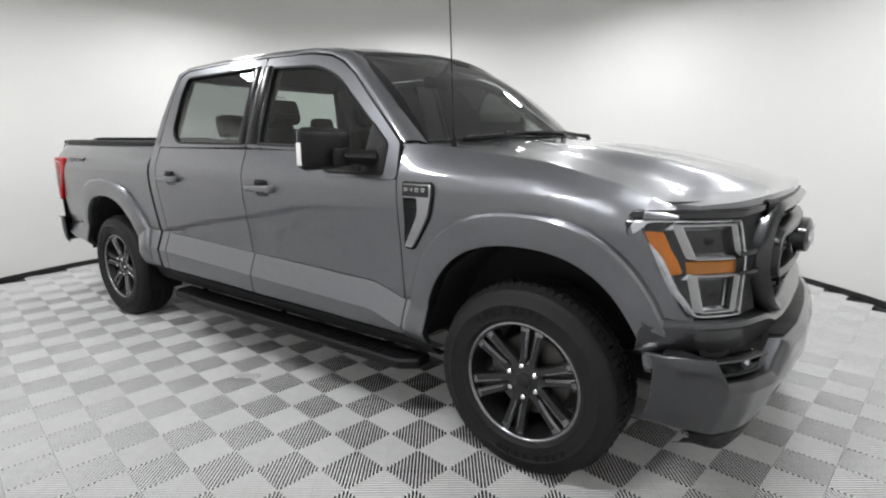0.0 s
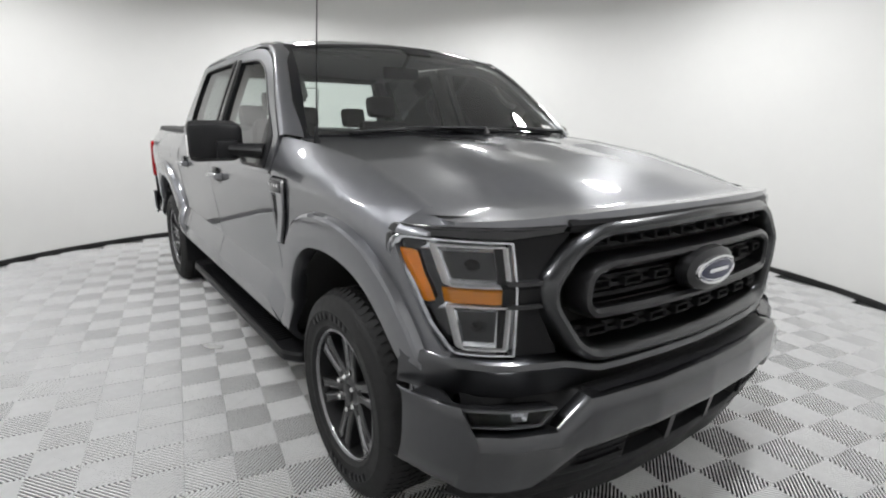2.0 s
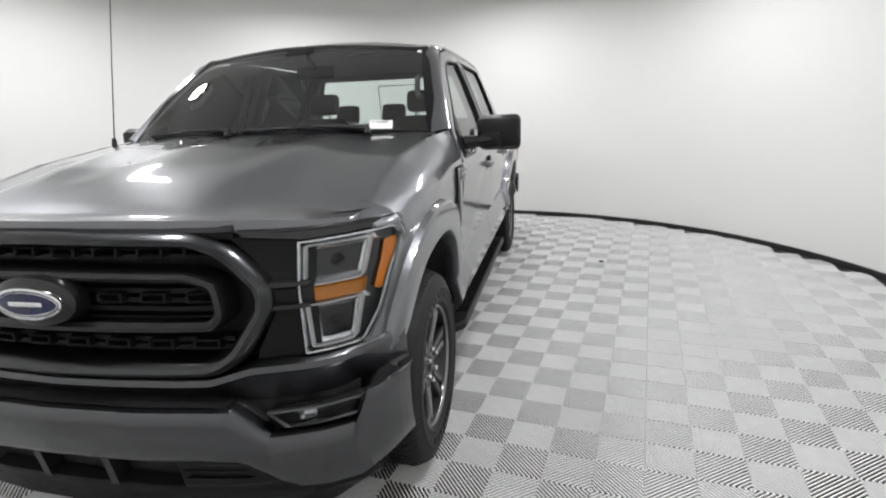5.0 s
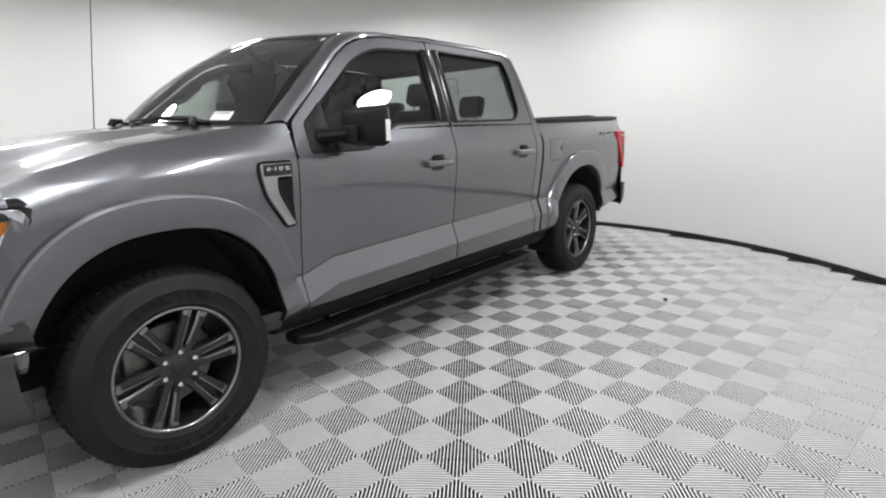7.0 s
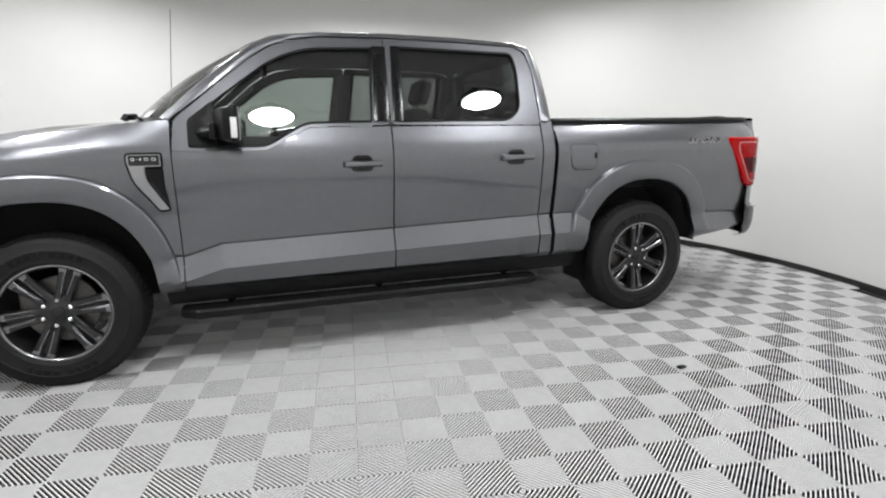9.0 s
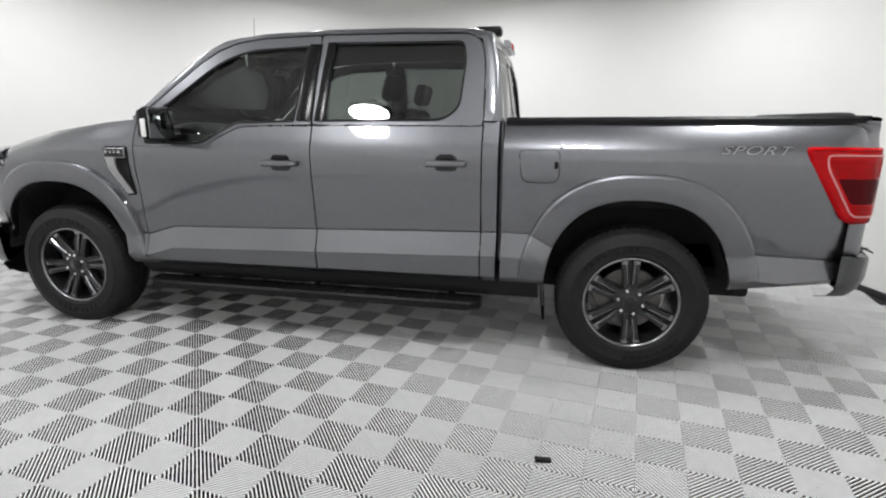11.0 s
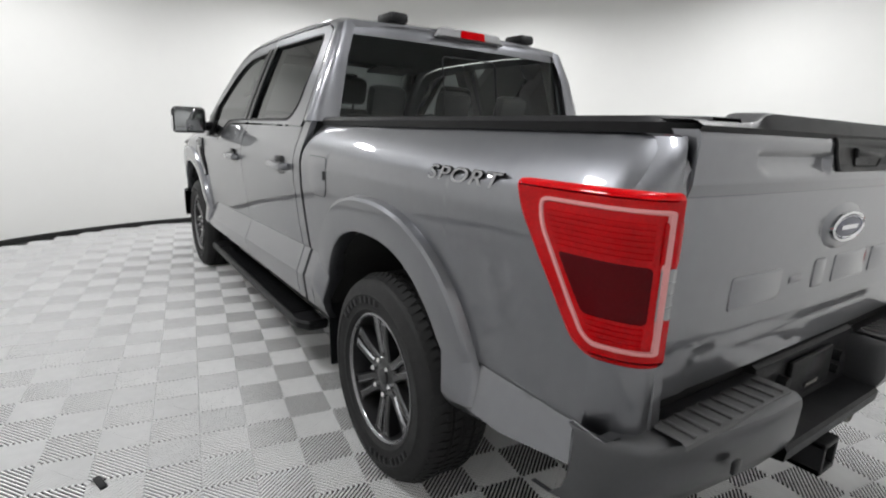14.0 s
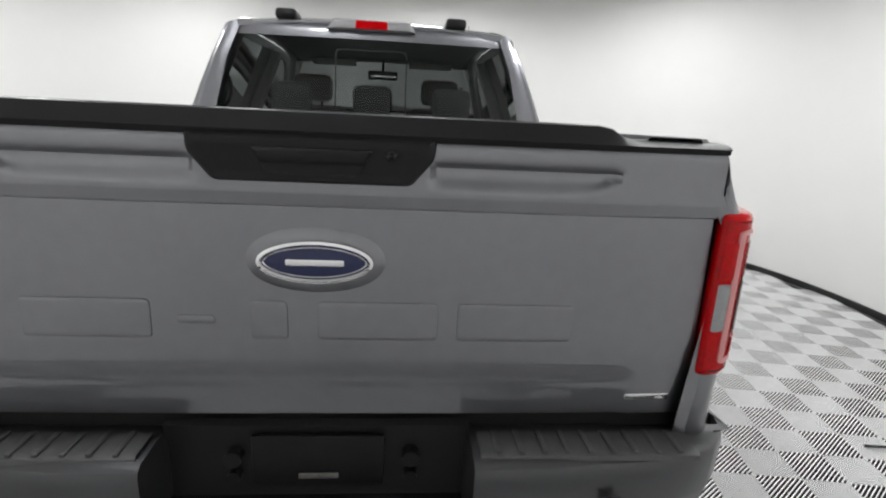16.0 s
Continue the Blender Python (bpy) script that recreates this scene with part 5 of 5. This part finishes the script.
# ---- wheels ----
def make_wheel():
    """Centred on the hub, its face towards +y."""
    bm = bmesh.new()
    R = TYRE_R + 0.006
    prof = [(0.262, -0.12), (0.27, -0.135), (0.32, -0.148), (0.37, -0.14), (0.395, -0.126), (0.408, -0.105), (R, -0.08), (R, -0.052), (R - 0.01, -0.05), (R - 0.01, -0.044), (R, -0.042), (R, -0.004),
            (R - 0.01, -0.002), (R - 0.01, 0.004), (R, 0.006), (R, 0.042), (R - 0.01, 0.044), (R - 0.01, 0.05), (R, 0.052), (R, 0.08), (0.408, 0.105), (0.395, 0.126), (0.388, 0.13), (0.37, 0.14),
            (0.345, 0.146), (0.342, 0.149), (0.336, 0.149), (0.333, 0.146), (0.30, 0.142), (0.286, 0.138), (0.28, 0.14), (0.268, 0.132), (0.258, 0.118), (0.255, 0.1)]
    lathe(bm, prof, 96)
    spoke_bms = []
    for k in range(6):
        rot = Matrix.Rotation(radians(60 * k + 8), 4, "Y")
        spokes = bmesh.new()
        for sgn in (-1, 1):
            rows = []
            for r, cz, wd, face, deep in ((0.055, 0.022, 0.022, 0.094, 0.05), (0.09, 0.022, 0.017, 0.096, 0.05), (0.15, 0.026, 0.016, 0.105, 0.045), (0.205, 0.031, 0.018, 0.112, 0.05), (0.245, 0.036, 0.022, 0.112, 0.06)):
                c = sgn * cz
                rows.append([(r, face - deep, c - wd), (r, face - 0.006, c - wd), (r, face, c - wd + 0.005), (r, face, c + wd - 0.005), (r, face - 0.006, c + wd), (r, face - deep, c + wd)])
            vs = grid(spokes, rows)
            for row in vs:
                for v in row:
                    v.co = rot @ v.co
        rows = [[(r, y, c) for c in (-w, 0, w)] for r, y, w in ((0.06, 0.075, 0.03), (0.15, 0.075, 0.03), (0.245, 0.08, 0.034))]
        vs = grid(spokes, rows)
        for row in vs:
            for v in row:
                v.co = rot @ v.co
        spoke_bms.append(spokes)
    spokes = bmesh.new()
    lathe(spokes, [(0.0, 0.098), (0.04, 0.098), (0.043, 0.096), (0.075, 0.094), (0.085, 0.085), (0.088, 0.05)], 36)
    wheel = part("wheel", spokes, RIMDARK, truck, "dark six-spoke alloy wheel with an all-terrain tyre")
    for b2 in spoke_bms:
        part("spoke", b2, RIMDARK, wheel, "dark twin-bar spoke")
    tyre = part("tyre", bm, RUBBER, wheel, "black rubber tyre with blocky tread")
    # tread blocks on the shoulders
    bm = bmesh.new()
    for k in range(72):
        for sd, off in ((-1, 0.0), (1, 0.5)):
            a = 2 * math.pi * (k + off) / 72
            rt = Matrix.Rotation(a, 4, "Y")
            for y, w, rr, tilt in ((sd * 0.094, 0.05, TYRE_R - 0.004, sd * 24), (sd * 0.064, 0.022, TYRE_R + 0.002, 0), (sd * 0.024, 0.03, TYRE_R + 0.002, 0)):
                m = rt @ Matrix.Translation((rr, y, 0)) @ Matrix.Rotation(radians(tilt), 4, "Z") @ Matrix.Rotation(radians(14 * sd), 4, "X")
                for v in box(bm, (0, 0, 0), (0.016, w, 0.023)):
                    v.co = m @ v.co
    part("tread_block", bm, RUBBER, tyre, smooth=False)
    # raised plain blocks in place of the maker's lettering
    for base in (90, 270):
        for k in range(8):
            a = radians(base + (k - 3.5) * 7.2 + (3 if k > 3 else -3) * 0.7)
            b2 = bmesh.new()
            pts = []
            for ra, da in ((0.306, -1), (0.306, 1), (0.334, 1), (0.334, -1)):
                pts.append((a + da * radians(2.5), ra))
            loops(b2, rounded(pts, 0.008, 2, 0.05), [(0, 0.142), (0, 0.1475), (0.002, 0.148)], lambda q, h: (q[1] * math.cos(q[0]), h, q[1] * math.sin(q[0])))
            part("sidewall_block", b2, BLACK, tyre)
    bm = bmesh.new()
    lathe(bm, [(0.262, 0.118), (0.262, 0.126), (0.256, 0.128), (0.249, 0.124), (0.246, 0.112), (0.240, 0.07), (0.226, 0.02), (0.225, -0.1)], 72)
    part("rim", bm, RIMDARK, wheel, "dark rim barrel")
    bm = bmesh.new()
    lathe(bm, [(0.2635, 0.119), (0.2635, 0.1275), (0.256, 0.13), (0.2495, 0.126), (0.247, 0.12)], 72)
    part("rim_lip", bm, RIMCUT, wheel, "bright machined rim lip")
    # bright machined edges of the spokes
    for k in range(6):
        rot = Matrix.Rotation(radians(60 * k + 8), 4, "Y")
        for sgn in (-1, 1):
            b2 = bmesh.new()
            rows = []
            for r, cz, wd, face in ((0.10, 0.022, 0.017, 0.0965), (0.15, 0.026, 0.016, 0.1055), (0.205, 0.031, 0.018, 0.1125), (0.246, 0.036, 0.022, 0.1125)):
                c, e = sgn * cz, sgn * wd
                rows.append([(r, face - 0.006, c - e * 1.03), (r, face + 0.0008, c - e * 0.72), (r, face + 0.0008, c - e * 0.42)])
            vs = grid(b2, rows)
            rows = []
            for row in vs:
                for v in row:
                    v.co = rot @ v.co
            rr = [[(r, face + 0.0008, sgn * (cz - wd * 0.9)), (r, face + 0.0008, sgn * (cz + wd * 0.75))] for r, cz, wd, face in ((0.222, 0.033, 0.0195, 0.1125), (0.246, 0.036, 0.022, 0.1125))]
            vs = grid(b2, rr)
            for row in vs:
                for v in row:
                    v.co = rot @ v.co
            part("spoke_edge", b2, RIMCUT, wheel, "bright machined spoke edge")
    for k in range(6):
        a = radians(60 * k + 38)
        b2 = bmesh.new()
        lathe(b2, [(0.0, 0.12), (0.007, 0.119), (0.0115, 0.114), (0.0125, 0.092), (0.017, 0.0905)], 10)
        bmesh.ops.translate(b2, verts=b2.verts, vec=(0.069 * math.cos(a), 0, 0.069 * math.sin(a)))
        part("lug_nut", b2, CHROME, wheel, "chrome lug nut")
    bm = bmesh.new()
    lathe(bm, [(0.0, 0.109), (0.028, 0.108), (0.034, 0.104), (0.036, 0.095)], 32)
    part("centre_cap", bm, SATIN, wheel, "dark centre cap")
    bm = bmesh.new()
    lathe(bm, [(0.05, 0.02), (0.175, 0.02), (0.18, 0.015), (0.18, -0.01), (0.05, -0.012)], 48)
    part("brake_disc", bm, STEEL, wheel, "steel brake disc")
    bm = bmesh.new()
    box(bm, (0.135, 0.005, 0.05), (0.1, 0.07, 0.17), 0.02)
    part("brake_caliper", bm, STEEL, wheel, "grey brake caliper")
    return wheel


wheel = make_wheel()
# Wheels in their places; the right-hand ones turned about
for ax, s, turn in ((AXF, 1, 0), (AXR, 1, 26), (AXF, -1, 12), (AXR, -1, 40)):
    m = pose(ax, s * 0.848, HUB_Z, 0, 0, 0 if s > 0 else 180) @ Matrix.Rotation(radians(turn), 4, "Y")
    if (ax, s) == (AXF, 1):
        first = m
    else:
        w = copy_thing(wheel, m)
        w.parent = truck
wheel.matrix_basis = first

# ---- cabin ----
def seat(x, y, w=0.5, rear=False):
    e = bmesh.new()
    vs = box(e, (x, y, 0.86), (0.52, w, 0.2), 0.05)
    b = part("seat_cushion", e, CLOTH, truck, "black cloth seat cushion")
    e = bmesh.new()
    vs = box(e, (0, 0, 0.3), (0.14, w, 0.62), 0.05)
    m = Matrix.Translation((x - 0.24, y, 0.90 - (0.08 if rear else 0))) @ Matrix.Rotation(radians(-16), 4, "Y")
    for v in vs:
        v.co.y *= 1 - 0.22 * max(0, v.co.z - 0.3) / 0.3
        v.co = m @ v.co
    part("seat_back", e, CLOTH, truck, "black cloth seat back")
    return m


def headrest(m, w=0.25, y=0.0):
    e = bmesh.new()
    for v in box(e, (0.0, y, 0.73), (0.1, w, 0.17), 0.04):
        v.co = m @ v.co
    for d in (-0.05, 0.05):
        tube(e, [m @ Vector((0, y + d, 0.58)), m @ Vector((0, y + d, 0.68))], 0.007, 6)
    part("headrest", e, CLOTH, truck, "black headrest on two posts")


for y in (0.42, -0.42):
    headrest(seat(0.12, y, 0.54))
m = seat(-0.46, 0, 1.42, True)
for y in (0.45, 0.0, -0.45):
    headrest(m, 0.22, y)
bm = bmesh.new()
box(bm, (0.15, 0, 0.85), (0.6, 0.24, 0.28), 0.04)
part("console", bm, TRIMGREY, truck, "dark grey centre console")
bm = bmesh.new()
rows = []
for j in range(25):
    y = -0.8 + 1.6 * j / 24
    hump = 0.035 * math.exp(-((y - 0.42) / 0.2) ** 2)
    rows.append([(1.46 - 0.25 * (y / 0.8) ** 2, y, 1.34), (1.2, y, 1.345 + hump), (1.0, y, 1.34 + hump), (0.86, y, 1.31 + hump), (0.83, y, 1.26), (0.88, y, 1.0), (1.0, y, 0.8)])
grid(bm, rows)
part("dashboard", bm, TRIMGREY, truck, "dark grey dashboard")
bm = bmesh.new()
m = Matrix.Translation((0.72, 0.42, 1.24)) @ Matrix.Rotation(radians(66), 4, "Y")
tube(bm, [m @ Vector((0.19 * math.cos(t), 0.19 * math.sin(t), 0)) for t in (2 * math.pi * k / 32 for k in range(32))], 0.016, 8, True)
for a in (90, 210, 330):
    t = radians(a + 60)
    tube(bm, [m @ Vector((0, 0, -0.03)), m @ Vector((0.18 * math.cos(t), 0.18 * math.sin(t), 0))], [0.03, 0.014], 8, flat=0.5)
tube(bm, [m @ Vector((0, 0, 0.01)), m @ Vector((0, 0, -0.05)), m @ Vector((0, 0, -0.2))], [0.06, 0.07, 0.03], 12)
part("steering_wheel", bm, BLACK, truck, "black steering wheel")
bm = bmesh.new()
box(bm, (0.70, 0, 1.765), (0.03, 0.25, 0.075), 0.014)
tube(bm, [(0.70, 0, 1.78), (0.78, 0, 1.84), (0.80, 0, 1.885)], 0.012, 8)
inner = part("inner_mirror", bm, BLACK, truck, "black rear-view mirror")
bm = bmesh.new()
box(bm, (0.684, 0, 1.765), (0.003, 0.23, 0.06), 0.001)
part("mirror_glass", bm, MIRROR, inner, "mirror glass")
for y in (0.40, -0.40):
    bm = bmesh.new()
    box(bm, (0.62, y, 1.855), (0.2, 0.36, 0.018), 0.006, Matrix.Rotation(radians(10), 3, "Y"))
    part("sun_visor", bm, TRIMGREY, truck, "grey folded sun visor")
bm = bmesh.new()
rows = [[(x, y, roof_z(max(-0.95, x), y) - 0.05) for y in np.linspace(-0.66, 0.66, 13)] for x in np.linspace(-0.97, 0.6, 9)]
grid(bm, rows)
part("headliner", bm, TRIMGREY, truck, "grey headliner under the roof")
bm = bmesh.new()
for x0, x1 in ((0.07, 1.15), (-0.93, -0.02)):
    box(bm, ((x0 + x1) / 2, 0.89, 0.95), (x1 - x0, 0.06, 0.72), 0.02)
pair("door_lining", bm, TRIMGREY, truck, "dark grey door lining")
bm = bmesh.new()
tube(bm, [(0.95, 0.73, 1.58), (0.9, 0.70, 1.6), (0.80, 0.68, 1.69), (0.79, 0.695, 1.71)], 0.016, 8)
pair("grab_handle", bm, TRIMGREY, truck, "grey grab handle on the windscreen pillar")
for xc, w in ((0.03, 0.07), (-0.93, 0.05)):
    bm = bmesh.new()
    grid(bm, [[(xc + dx, glass_y(0, z) - 0.03 - 0.05 * (abs(dx) < w * 0.9), z) for dx in (-w, -w * 0.8, w * 0.8, w)] for z in np.linspace(1.25, 1.84, 8)])
    pair("pillar_lining", bm, TRIMGREY, truck, "grey inner pillar lining")

# ---- loose bits on the floor ----
bm = bmesh.new()
vs = box(bm, (0, 0, 0.008), (0.07, 0.028, 0.014), 0.004)
for v in vs:
    v.co.z += 0.006 * math.sin(v.co.x * 60)
sc = bm_obj("rubber_scrap", bm, BLACK)
sc.matrix_basis = pose(-1.396, 1.926, 0.0, 0, 0, 20)
tagged(sc, "small curled black rubber scrap on the tiles", "scrap")
bm = bmesh.new()
tube(bm, [(-1.97 - 0.22 * t - 0.15 * t * t, -2.44 - 0.9 * t, 0.012 + 0.03 * math.sin(3.1 * t)) for t in (k / 12 for k in range(13))], 0.010, 6, flat=0.6)
tagged(bm_obj("loose_trim_strip", bm, TRIM), "loose black trim strip lying on the tiles", "strip")
bm = bmesh.new()
loops(bm, rounded([(-0.09, -0.03), (-0.02, -0.045), (0.08, -0.02), (0.06, 0.03), (0.0, 0.02), (-0.05, 0.045)], 0.02), [(0, 0.0), (0.0, 0.003), (0.004, 0.0035)], lambda q, h: (q[0], q[1], h))
sc = bm_obj("tape_remnant", bm, mat("grey_tape", (0.42, 0.42, 0.41), 0.6, var=0.3, scale=30))
sc.matrix_basis = pose(0.06, -1.09, 0.0, 0, 0, 30)
tagged(sc, "torn grey tape remnant stuck to the tiles", "tape")

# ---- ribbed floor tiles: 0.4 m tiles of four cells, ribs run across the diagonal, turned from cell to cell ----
# Below CAP_H the ribs are coloured near-black for the shade in the gaps.
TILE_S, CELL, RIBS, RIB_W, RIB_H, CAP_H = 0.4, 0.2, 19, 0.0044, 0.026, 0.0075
TILE_TURN, TILE_X, TILE_Y = -9.06, 0.906, -1.633
HALF = CELL * math.sqrt(2) / 2


def rib_quads(cx, cy, flip, inside):
    """Vertices and faces of one cell's ribs, round (cx, cy) in the tile lattice."""
    V, F, M = [], [], []
    r2 = math.sqrt(0.5)

    def add(u0, u1, a0, a1, b0, b1, z0, z1):
        pts = [(u0, a0), (u1, a1), (u1, b1), (u0, b0)]
        o = len(V)
        for z in (z1, z0):
            for u, v in pts:
                if flip:
                    u, v = v, u
                V.append((cx + (u - v) * r2, cy + (u + v) * r2, z))
        # top boxes keep the tile grey, deeper ones take the painted gap shade
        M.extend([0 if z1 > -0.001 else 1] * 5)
        F.extend([(o, o + 1, o + 2, o + 3), (o, o + 4, o + 5, o + 1), (o + 2, o + 6, o + 7, o + 3), (o + 1, o + 5, o + 6, o + 2), (o + 3, o + 7, o + 4, o)])
    pitch = 2 * HALF / RIBS
    for k in range(RIBS):
        u = -HALF + pitch * (k + 0.5)
        u0, u1 = u - RIB_W / 2, u + RIB_W / 2
        l0, l1 = HALF - abs(u0) - 0.001, HALF - abs(u1) - 0.001
        if min(l0, l1) > 0.002 and inside(cx, cy):
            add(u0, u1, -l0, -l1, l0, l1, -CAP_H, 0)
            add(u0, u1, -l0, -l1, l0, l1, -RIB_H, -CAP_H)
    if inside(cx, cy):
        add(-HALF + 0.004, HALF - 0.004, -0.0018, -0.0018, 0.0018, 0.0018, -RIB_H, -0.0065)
    return V, F, M


def tile_mesh(name, cells):
    V, F, M = [], [], []
    for cx, cy, flip, inside in cells:
        v, f, m = rib_quads(cx, cy, flip, inside)
        o = len(V)
        V += v
        F += [tuple(i + o for i in q) for q in f]
        M += m
    me = bpy.data.meshes.new(name)
    me.from_pydata(V, [], F)
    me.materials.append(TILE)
    me.materials.append(GAPSHADE)
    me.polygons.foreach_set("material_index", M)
    return me


yes = lambda x, y: True
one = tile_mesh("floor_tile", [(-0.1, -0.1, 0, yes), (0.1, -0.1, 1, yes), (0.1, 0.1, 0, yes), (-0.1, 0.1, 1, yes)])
turn = Matrix.Rotation(radians(TILE_TURN), 4, "Z")
spots = []
for i in range(-16, 17):
    for j in range(-16, 17):
        p = Matrix.Translation((TILE_X, TILE_Y, 0)) @ turn @ Vector((TILE_S * i, TILE_S * j, 0))
        r = math.hypot(p.x - ROOM_X, p.y - ROOM_Y)
        if r < ROOM_R + 0.3:
            spots.append((r + 0.282 > ROOM_R, abs(math.hypot(p.x * 0.8, p.y) - 2.6), i, j, p))
spots.sort(key=lambda s: s[:4])
far = []
for n, (edge_tile, _, i, j, p) in enumerate(spots):
    if not edge_tile and n < 300:
        o = new("floor_tile", one)
        o.parent = floor
        o.matrix_basis = Matrix.Translation(p) @ turn
    else:
        far.append((i, j))


def in_room(x, y):
    q = Matrix.Translation((TILE_X, TILE_Y, 0)) @ turn @ Vector((x, y, 0))
    return math.hypot(q.x - ROOM_X, q.y - ROOM_Y) < ROOM_R - 0.05


cells = []
for i, j in far:
    for dx, dy, fl in ((-0.1, -0.1, 0), (0.1, -0.1, 1), (0.1, 0.1, 0), (-0.1, 0.1, 1)):
        cells.append((TILE_S * i + dx, TILE_S * j + dy, fl, in_room))
o = new("edge_tiles", tile_mesh("edge_tiles", cells))
o.parent = floor
o.matrix_basis = Matrix.Translation((TILE_X, TILE_Y, 0)) @ turn
tagged(o, "ribbed grey tiles cut along the wall", kind="stuff")
